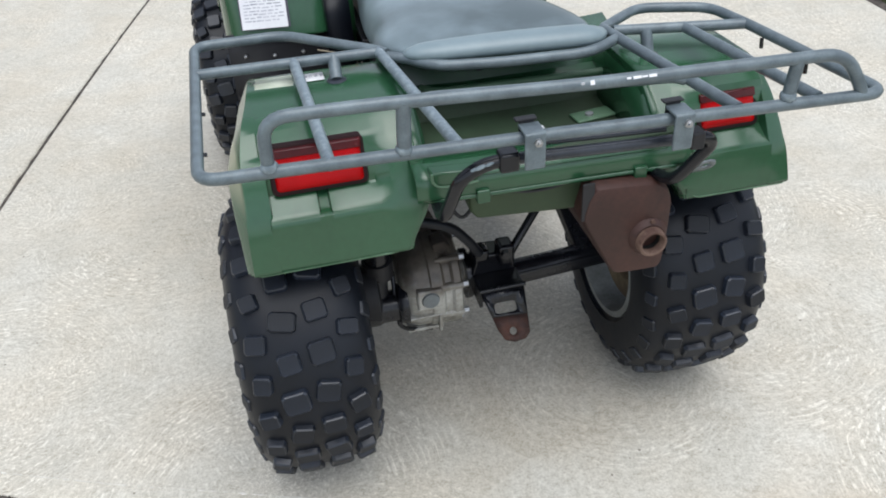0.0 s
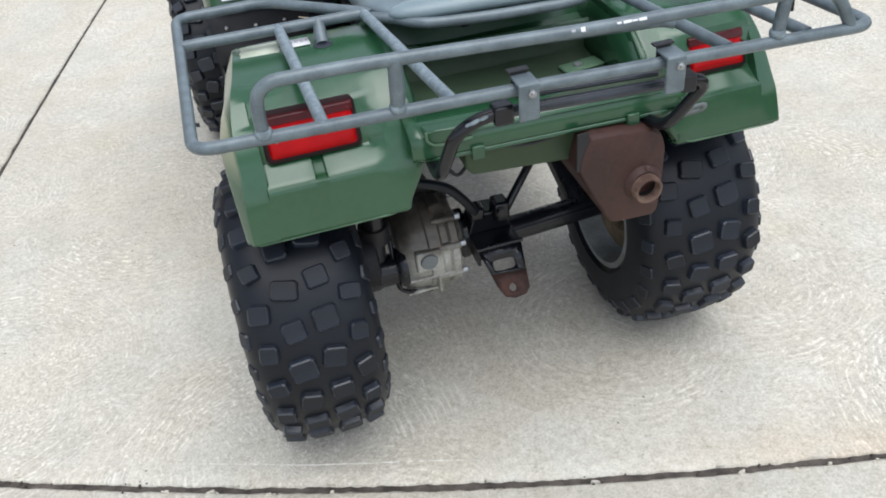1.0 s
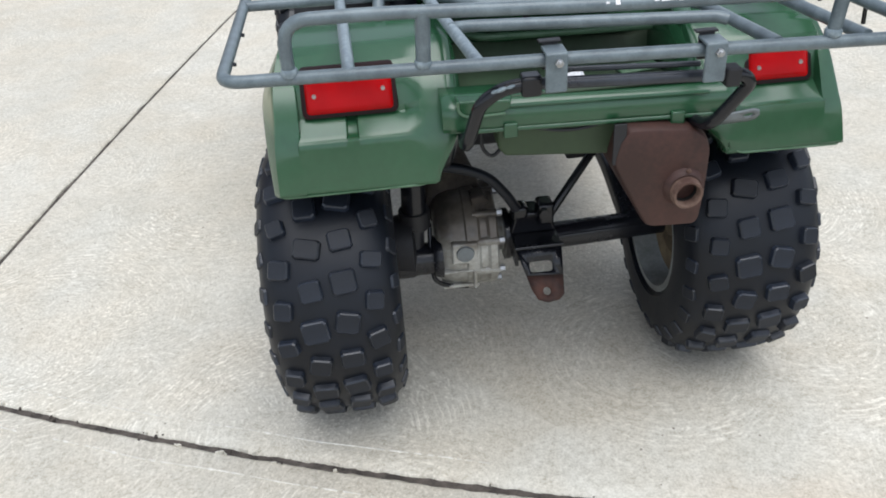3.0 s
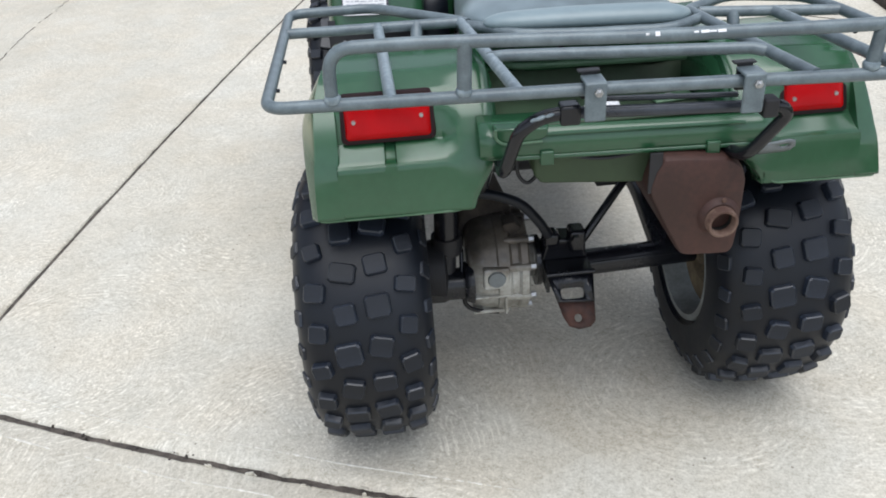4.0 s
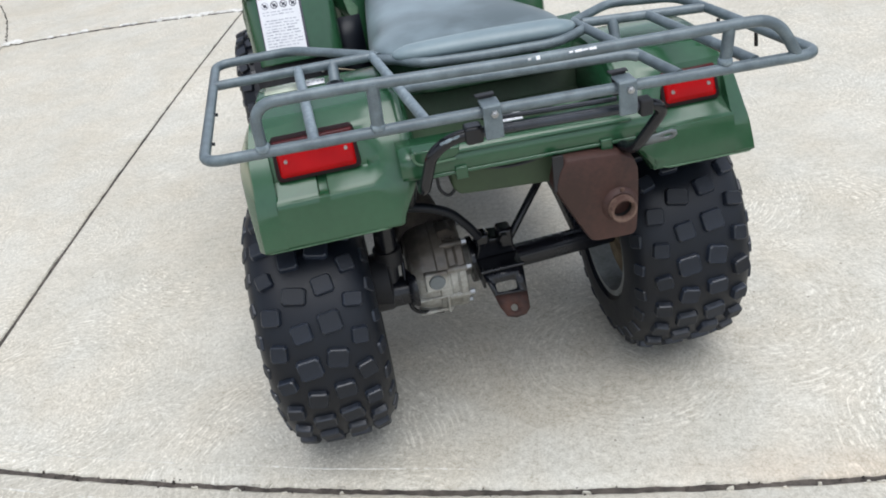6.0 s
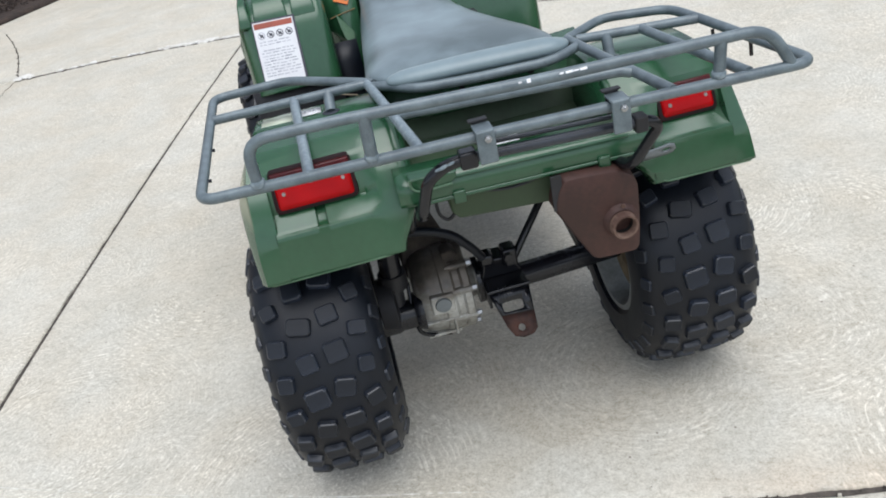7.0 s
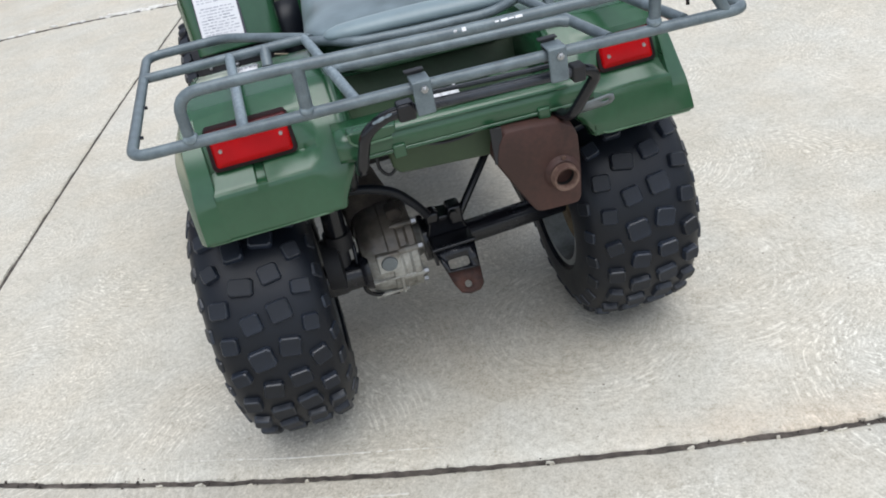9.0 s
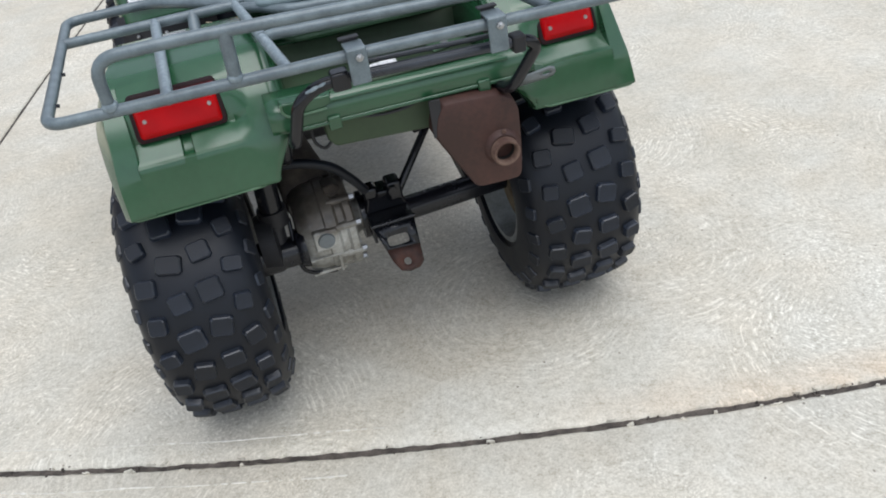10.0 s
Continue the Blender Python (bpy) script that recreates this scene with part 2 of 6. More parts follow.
# lighter and bluer: sky light on the block flanks is put into the colour
M_FLANK = material("sky_tinted_rubber", (0.0160, 0.0225, 0.0370), 0.40, 0, (0.0085, 0.0118, 0.0190), 14, 110, bump=0.35, bump_d=0.0015, rough_var=0.12, island=0.35, spec=0.60)
M_RUST = material("rusted_steel", (0.084, 0.034, 0.026), 0.6, 0.12, (0.036, 0.0155, 0.012), 7, 110, bump=0.4, bump_d=0.0015)
M_RUSTL = material("light_rust", (0.23, 0.155, 0.118), 0.7, 0.2, (0.075, 0.036, 0.026), 25, 140, bump=0.4, bump_d=0.0012)
M_HITCH = material("dark_rust", (0.082, 0.034, 0.024), 0.75, 0.1, (0.026, 0.013, 0.011), 30, 140, bump=0.4, bump_d=0.0012)
M_SOOT = material("soot", (0.012, 0.011, 0.010), 0.95)
M_BLACK = material("black_paint", (0.0090, 0.0100, 0.0140), 0.24, 0, (0.006, 0.0065, 0.009), 9, 90, bump=0.18, rough_var=0.1, spec=0.45)
M_PLBLACK = material("black_plastic", (0.020, 0.020, 0.0235), 0.55, 0, (0.013, 0.013, 0.015), 9, 90, bump=0.15, spec=0.45)
M_ALU = material("cast_aluminium", (0.54, 0.545, 0.52), 0.36, 0.5, (0.25, 0.24, 0.21), 17, 120, bump=0.5, bump_d=0.002)
M_CAP = material("grey_cap", (0.20, 0.225, 0.235), 0.5, 0.2, (0.14, 0.155, 0.16), 20, 120, bump=0.2)
M_MUD = material("muddy_casting", (0.082, 0.066, 0.052), 0.85, 0.05, (0.026, 0.020, 0.016), 16, 130, bump=0.6, bump_d=0.003)
M_STEEL = material("zinc_steel", (0.55, 0.56, 0.57), 0.38, 0.85, (0.32, 0.32, 0.32), 30, 200, bump=0.15)
M_RIM = material("painted_rim", (0.29, 0.315, 0.315), 0.45, 0.15, (0.155, 0.162, 0.158), 12, 120, bump=0.2)
M_HUB = material("dusty_hub", (0.20, 0.155, 0.092), 0.8, 0.1, (0.085, 0.064, 0.040), 18, 110, bump=0.4)
M_WHITE = material("white_label", (0.76, 0.77, 0.78), 0.4, 0, (0.68, 0.68, 0.70), 12, 90, bump=0.02)
M_INK = material("grey_print", (0.24, 0.25, 0.30), 0.5, 0, (0.50, 0.50, 0.54), 60, 200, bump=0.0)
M_PALE = material("pale_plastic", (0.60, 0.62, 0.52), 0.5, 0, (0.33, 0.39, 0.29), 16, 120, mix=0.6, bump=0.06)
M_TAN = material("tan_cable", (0.40, 0.34, 0.24), 0.6, bump=0.0)
M_DKINK = material("dark_print", (0.05, 0.05, 0.07), 0.5, bump=0.0)
M_REDINK = material("red_print", (0.42, 0.10, 0.06), 0.45, bump=0.0)
M_ORANGE = material("orange_decal", (0.85, 0.20, 0.02), 0.4, bump=0.02)
M_GOLD = material("gold_line", (0.27, 0.18, 0.07), 0.4, bump=0.0)
# dark reflection at the lens top, put into a colour
M_MAROON = material("lens_reflection_maroon", (0.085, 0.005, 0.007), 0.25, 0, (0.045, 0.003, 0.004), 14, 90, bump=0.02, spec=0.3)
M_CHALK = material("white_joint_filler", (0.80, 0.79, 0.76), 0.9, 0, (0.55, 0.53, 0.48), 30, 150, bump=0.5)
M_OLIVE = material("olive_box_plastic", (0.038, 0.066, 0.028), 0.6, 0, (0.026, 0.046, 0.020), 7, 90, bump=0.1)


def faded_green():
    """The green plastic, bleached to a dry beige along the outer shoulder."""
    m = M_GREEN.copy()
    m.name = "sun_faded_green_plastic"
    n, l = m.node_tree.nodes, m.node_tree.links
    p = n["Principled BSDF"]
    old = p.inputs["Base Color"].links[0].from_socket
    co, sep, nz = n.new("ShaderNodeTexCoord"), n.new("ShaderNodeSeparateXYZ"), n.new("ShaderNodeTexNoise")
    nz.inputs["Scale"].default_value, nz.inputs["Detail"].default_value = 11.0, 6.0
    l.new(co.outputs["Object"], sep.inputs[0])
    l.new(co.outputs["Object"], nz.inputs["Vector"])

    def ramp(src, a, c):
        r = n.new("ShaderNodeMapRange")
        r.interpolation_type = "SMOOTHSTEP"
        r.inputs["From Min"].default_value, r.inputs["From Max"].default_value = a, c
        l.new(src, r.inputs["Value"])
        return r.outputs[0]

    def times(u, v):
        t = n.new("ShaderNodeMath")
        t.operation = "MULTIPLY"
        l.new(u, t.inputs[0])
        l.new(v, t.inputs[1])
        return t.outputs[0]

    mask = times(times(ramp(sep.outputs["X"], -0.484, -0.492), ramp(sep.outputs["Z"], 0.71, 0.78)), ramp(nz.outputs["Fac"], 0.28, 0.52))
    mx = n.new("ShaderNodeMix")
    mx.data_type = "RGBA"
    l.new(mask, mx.inputs[0])
    l.new(old, mx.inputs[6])
    mx.inputs[7].default_value = (0.27, 0.285, 0.19, 1)
    l.new(mx.outputs[2], p.inputs["Base Color"])
    return m


M_GREENF = faded_green()


def muddy_aluminium():
    """Cast aluminium with dried brown mud caked over its upper half."""
    m = M_ALU.copy()
    m.name = "mud_caked_aluminium"
    n, l = m.node_tree.nodes, m.node_tree.links
    p = n["Principled BSDF"]
    old = p.inputs["Base Color"].links[0].from_socket
    co, sep, nz = n.new("ShaderNodeTexCoord"), n.new("ShaderNodeSeparateXYZ"), n.new("ShaderNodeTexNoise")
    nz.inputs["Scale"].default_value, nz.inputs["Detail"].default_value = 22.0, 5.0
    l.new(co.outputs["Object"], sep.inputs[0])
    l.new(co.outputs["Object"], nz.inputs["Vector"])
    height = n.new("ShaderNodeMath")
    height.operation = "MULTIPLY_ADD"
    height.inputs[1].default_value = 0.09
    l.new(nz.outputs["Fac"], height.inputs[0])
    l.new(sep.outputs["Z"], height.inputs[2])
    mask = n.new("ShaderNodeMapRange")
    mask.interpolation_type = "SMOOTHSTEP"
    mask.inputs["From Min"].default_value, mask.inputs["From Max"].default_value = 0.400, 0.445
    mask.inputs["To Max"].default_value = 0.92
    l.new(height.outputs[0], mask.inputs["Value"])
    mud = n.new("ShaderNodeValToRGB")
    mud.color_ramp.elements[0].position, mud.color_ramp.elements[0].color = 0.38, (0.030, 0.023, 0.018, 1)
    mud.color_ramp.elements[1].position, mud.color_ramp.elements[1].color = 0.62, (0.098, 0.080, 0.062, 1)
    l.new(nz.outputs["Fac"], mud.inputs["Fac"])
    mx = n.new("ShaderNodeMix")
    mx.data_type = "RGBA"
    l.new(mask.outputs[0], mx.inputs[0])
    l.new(old, mx.inputs[6])
    l.new(mud.outputs["Color"], mx.inputs[7])
    l.new(mx.outputs[2], p.inputs["Base Color"])
    p.inputs["Metallic"].default_value = 0.25
    return m


M_CASE = muddy_aluminium()


def lens_material():
    m = bpy.data.materials.new("red_lens")
    m.use_nodes = True
    n, l = m.node_tree.nodes, m.node_tree.links
    b = n["Principled BSDF"]
    co = n.new("ShaderNodeTexCoord")
    w = n.new("ShaderNodeTexWave")
    w.inputs["Scale"].default_value, w.inputs["Distortion"].default_value = 70.0, 0.4
    l.new(co.outputs["Object"], w.inputs["Vector"])
    nz = n.new("ShaderNodeTexNoise")
    nz.inputs["Scale"].default_value = 14.0
    l.new(co.outputs["Object"], nz.inputs["Vector"])
    r = n.new("ShaderNodeValToRGB")
    r.color_ramp.elements[0].color, r.color_ramp.elements[1].color = (0.17, 0.001, 0.002, 1), (0.50, 0.002, 0.004, 1)
    l.new(nz.outputs["Fac"], r.inputs["Fac"])
    l.new(r.outputs["Color"], b.inputs["Base Color"])
    b.inputs["Roughness"].default_value = 0.22
    b.inputs["Specular IOR Level"].default_value = 0.16
    b.inputs["Subsurface Weight"].default_value = 0.12
    b.inputs["Subsurface Radius"].default_value = (0.02, 0.002, 0.002)
    bp = n.new("ShaderNodeBump")
    bp.inputs["Strength"].default_value, bp.inputs["Distance"].default_value = 0.15, 0.001
    l.new(w.outputs["Fac"], bp.inputs["Height"])
    l.new(bp.outputs[0], b.inputs["Normal"])
    return m


M_LENS = lens_material()
M_DKLENS = material("dark_red_bezel", (0.018, 0.004, 0.005), 0.5, 0, (0.010, 0.003, 0.003), 9, 60, bump=0.02, spec=0.2)


# ---- mesh helpers ----
def finish(name, bm, mat, parent=None, label="", smooth=40.0, bevel=0.0, thick=0.0):
    me = bpy.data.meshes.new(name)
    bmesh.ops.recalc_face_normals(bm, faces=bm.faces)
    bm.to_mesh(me)
    bm.free()
    if smooth:
        me.polygons.foreach_set("use_smooth", [True] * len(me.polygons))
        me.set_sharp_from_angle(angle=radians(smooth))
    me.materials.append(mat)
    ob = new(name, me)
    if parent:
        ob.parent = parent
    if thick:
        s = ob.modifiers.new("thickness", "SOLIDIFY")
        s.thickness, s.offset = thick, -1.0
    if bevel:
        bv = ob.modifiers.new("edges", "BEVEL")
        bv.width, bv.segments, bv.limit_method, bv.angle_limit = bevel, 3, "ANGLE", radians(35)
    if label:
        tagged(ob, label)
    return ob


def part(name, bm, mat, parent, label="", **kw):
    return finish(name, bm, mat, parent, label, **kw)


def fillet(points, radius, steps=6):
    """Rounds the inner corners of an open line."""
    pts = [Vector(p) for p in points]
    out = [pts[0]]
    for a, b, c in zip(pts, pts[1:], pts[2:]):
        u, v = (a - b), (c - b)
        r = min(radius, 0.45 * u.length, 0.45 * v.length)
        p0, p1 = b + u.normalized() * r, b + v.normalized() * r
        for i in range(steps + 1):
            t = i / steps
            out.append(p0 * (1 - t) ** 2 + b * 2 * t * (1 - t) + p1 * t ** 2)
    return out + [pts[-1]]


def tube_bm(points, r, seg=14, bend=0.03, bm=None, close=True):
    bm = bm or bmesh.new()
    pts = fillet(points, bend) if bend and len(points) > 2 else [Vector(p) for p in points]
    tang = [(pts[min(i + 1, len(pts) - 1)] - pts[max(i - 1, 0)]).normalized() for i in range(len(pts))]
    ref = Vector((0, 0, 1)) if abs(tang[0].z) < 0.9 else Vector((1, 0, 0))
    nrm = (ref - tang[0] * ref.dot(tang[0])).normalized()
    rings = []
    for p, t in zip(pts, tang):
        nrm = (nrm - t * nrm.dot(t)).normalized()
        bi = t.cross(nrm)
        rings.append([bm.verts.new(p + nrm * r * math.cos(a) + bi * r * math.sin(a)) for a in (2 * math.pi * k / seg for k in range(seg))])
    for a, b in zip(rings, rings[1:]):
        for k in range(seg):
            bm.faces.new((a[k], a[(k + 1) % seg], b[(k + 1) % seg], b[k]))
    if close:
        bm.faces.new(rings[0][::-1])
        bm.faces.new(rings[-1])
    return bm


def lathe_bm(profile, axis="x", seg=48, centre=(0, 0, 0), bm=None, closed=False):
    """Turns (along, radius) pairs about an axis through centre."""
    bm = bm or bmesh.new()
    c = Vector(centre)
    rings = []
    for a, r in profile:
        ring = []
        for k in range(seg):
            t = 2 * math.pi * k / seg
            u, v = r * math.cos(t), r * math.sin(t)
            ring.append(bm.verts.new(c + Vector({"x": (a, u, v), "y": (u, a, v), "z": (u, v, a)}[axis])))
        rings.append(ring)
    pairs = list(zip(rings, rings[1:])) + ([(rings[-1], rings[0])] if closed else [])
    for a, b in pairs:
        for k in range(seg):
            bm.faces.new((a[k], a[(k + 1) % seg], b[(k + 1) % seg], b[k]))
    if not closed:
        if profile[0][1] > 1e-4:
            bm.faces.new(rings[0][::-1])
        if profile[-1][1] > 1e-4:
            bm.faces.new(rings[-1])
    return bm


def box_bm(x0, x1, y0, y1, z0, z1, bm=None, m=None):
    bm = bm or bmesh.new()
    v = [bm.verts.new((x, y, z)) for z in (z0, z1) for y in (y0, y1) for x in (x0, x1)]
    if m is not None:
        for q in v:
            q.co = m @ q.co
    for f in ((0, 2, 3, 1), (4, 5, 7, 6), (0, 1, 5, 4), (2, 6, 7, 3), (0, 4, 6, 2), (1, 3, 7, 5)):
        bm.faces.new([v[i] for i in f])
    return bm


def prism_bm(poly, y0, y1, bm=None, taper=1.0):
    """A polygon in x and z, drawn out along y."""
    bm = bm or bmesh.new()
    cx, cz = sum(p[0] for p in poly) / len(poly), sum(p[1] for p in poly) / len(poly)
    a = [bm.verts.new((x, y0, z)) for x, z in poly]
    b = [bm.verts.new((cx + (x - cx) * taper, y1, cz + (z - cz) * taper)) for x, z in poly]
    n = len(poly)
    bm.faces.new(a)
    bm.faces.new(b[::-1])
    for k in range(n):
        bm.faces.new((a[k], b[k], b[(k + 1) % n], a[(k + 1) % n]))
    return bm


def loft_bm(rings, cap=True, bm=None):
    bm = bm or bmesh.new()
    vs = [[bm.verts.new(p) for p in ring] for ring in rings]
    n = len(vs[0])
    for a, b in zip(vs, vs[1:]):
        for k in range(n):
            bm.faces.new((a[k], a[(k + 1) % n], b[(k + 1) % n], b[k]))
    if cap:
        bm.faces.new(vs[0][::-1])
        bm.faces.new(vs[-1])
    return bm


def sheet_bm(grid, bm=None):
    bm = bm or bmesh.new()
    vs = [[bm.verts.new(p) for p in row] for row in grid]
    for a, b in zip(vs, vs[1:]):
        for k in range(len(a) - 1):
            bm.faces.new((a[k], a[k + 1], b[k + 1], b[k]))
    return bm


def smooth_line(pts, n):
    """n points along a rounded line through pts (Catmull-Rom)."""
    p = [Vector(q) for q in pts]
    p = [2 * p[0] - p[1]] + p + [2 * p[-1] - p[-2]]
    out = []
    m = len(pts) - 1
    for i in range(n):
        s = min(i / (n - 1) * m, m - 1e-6)
        k, t = int(s), s - int(s)
        a, b, c, d = p[k:k + 4]
        out.append(0.5 * (2 * b + (c - a) * t + (2 * a - 5 * b + 4 * c - d) * t * t + (3 * b - a - 3 * c + d) * t ** 3))
    return out


# ---- ground: concrete drive in slabs ----
def rear_joint(x):
    return -0.192 - 0.222 * x + 0.0535 * x * x if x < 1.6 else rear_joint(1.59) - 0.05 * (x - 1.59)


def front_joint(x):
    return 4.1 - 0.44 * x - 0.085 * x * x if x > -2.35 else 4.665


def left_joint(y):
    return -1.63 + 0.072 * y + 0.0085 * y * y


ground = finish("ground", box_bm(-400, 400, -400, 400, -0.2, -0.03), M_GRASSY, smooth=0)
tagged(ground, "dark soil and lawn round the concrete drive", "ground", kind="structure")
bed = finish("joint_bed", box_bm(-6.0, 2.42, -8.0, 9.0, -0.10, -0.006), M_DIRT, smooth=0)
tagged(bed, "dark dirt packed in the joints between slabs", "joint filler", kind="structure")


def slab(xl, xr, yb, yt, nx, ny, label, ox, oy, gap=0.0072):
    """A slab between four edge lines, with worn, chipped edges and real depth."""

    def place(u, v):
        x, y = 0.0, 0.0
        for _ in range(8):
            x = (xl(y) + gap) * (1 - u) + (xr(y) - gap) * u
            y = (yb(x) + gap) * (1 - v) + (yt(x) - gap) * v
        return x, y

    def spread(n):
        t = [i / n for i in range(n + 1)]
        return [0, 0.0012] + [q for q in t[1:-1]] + [0.9988, 1]

    us, vs = spread(nx), spread(ny)
    grid = []
    for j, v in enumerate(vs):
        row = []
        for i, u in enumerate(us):
            x, y = place(u, v)
            edge = i in (0, len(us) - 1) or j in (0, len(vs) - 1)
            chip = noise.noise((x * 19 + ox, y * 19 + oy, 0.3)) * 0.0038 + noise.noise((x * 75 + ox, y * 75, 1.3)) * 0.0032
            z = 0.0012 * noise.noise((x * 1.5, y * 1.5, 4.0))
            if edge:
                z -= 0.006
                if j == 0:
                    y += chip
                if j == len(vs) - 1:
                    y += chip
                if i == 0 or i == len(us) - 1:
                    x += chip
            row.append((x, y, z))
        grid.append(row)
    bm = sheet_bm(grid)
    rim = [e for e in bm.edges if e.is_boundary]
    r = bmesh.ops.extrude_edge_only(bm, edges=rim)
    for q in r["geom"]:
        if isinstance(q, bmesh.types.BMVert):
            q.co.z = -0.10
    ob = finish("pavement", bm, M_CONC, smooth=60)
    return tagged(ob, label, "concrete slab", "slabs of the drive", "structure")


RIGHT = lambda y: 2.36
slab(left_joint, RIGHT, rear_joint, front_joint, 420, 90, "beige swirl-brushed concrete slab under the quad bike", 0, 0)
slab(lambda y: -5.2, left_joint, lambda x: rear_joint(max(x, -2.6)), front_joint, 160, 90, "beige swirl-brushed concrete slab beside the quad bike", 3, 1)
slab(lambda y: -5.2, RIGHT, lambda x: -7.8, lambda x: rear_joint(max(x, -2.6)), 500, 40, "beige swirl-brushed concrete slab behind the rear joint", 5, 2)
slab(lambda y: -5.2, RIGHT, front_joint, lambda x: 9.0, 200, 60, "beige concrete slab beyond the front joint", 9, 4, 0.011)

# ---- the quad bike ----
bike = new("quad_bike")
bike.matrix_world = pose(0, 0, 0, 0, 0, 4.0)
tagged(bike, "used green quad bike with grey rack standing on concrete", "quad bike")

AXLE_Y, AXLE_Z = 0.27, 0.305


# wheels -------------------------------------------------------------
def lug_mesh(w, d, h):
    """A rubber block, chamfered, standing along +z."""
    bm = bmesh.new()
    rows = []
    for z, k in ((-0.006, 1.06), (h * 0.75, 0.97), (h, 0.86)):
        a, b = w * k / 2, d * k / 2
        c = 0.26 * min(a, b)
        rows.append([(a - c, -b, z), (a, -b + c, z), (a, b - c, z), (a - c, b, z), (-a + c, b, z), (-a, b - c, z), (-a, -b + c, z), (-a + c, -b, z)])
    loft_bm(rows, bm=bm)
    me = bpy.data.meshes.new("lug")
    bmesh.ops.recalc_face_normals(bm, faces=bm.faces)
    bm.to_mesh(me)
    bm.free()
    # flanks carry the painted sky tint, tops the worn rubber
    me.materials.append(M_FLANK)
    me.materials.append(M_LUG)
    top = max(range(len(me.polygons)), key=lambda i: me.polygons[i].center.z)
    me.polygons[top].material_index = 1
    return me


def tyre_profile(width, radius, rim_r):
    w = width / 2
    half = [(0, radius), (0.30 * w, radius - 0.001), (0.55 * w, radius - 0.005), (0.76 * w, radius - 0.015), (0.90 * w, radius - 0.034),
            (0.975 * w, radius - 0.062), (1.0 * w, radius - 0.095), (0.985 * w, radius - 0.125), (0.93 * w, rim_r + 0.022), (0.87 * w, rim_r + 0.008), (0.80 * w, rim_r - 0.004)]
    half = [tuple(p) for p in smooth_line([(a, r, 0) for a, r in half], 24)]
    half = [(p[0], p[1]) for p in half]
    left = [(-a, r) for a, r in half[::-1]]
    return left[:-1] + half


LUG_A, LUG_B, LUG_C = lug_mesh(0.046, 0.041, 0.0115), lug_mesh(0.037, 0.034, 0.0115), lug_mesh(0.032, 0.029, 0.0045)


def surface_at(profile, a):
    """Radius and slope angle of the tyre at the offset a from its middle."""
    best = min(range(1, len(profile) - 1), key=lambda i: abs(profile[i][0] - a) + (0 if profile[i][1] > max(q[1] for q in profile) - 0.075 else 9))
    (a0, r0), (a1, r1) = profile[best - 1], profile[best + 1]
    return profile[best][1], math.atan2(r1 - r0, a1 - a0)


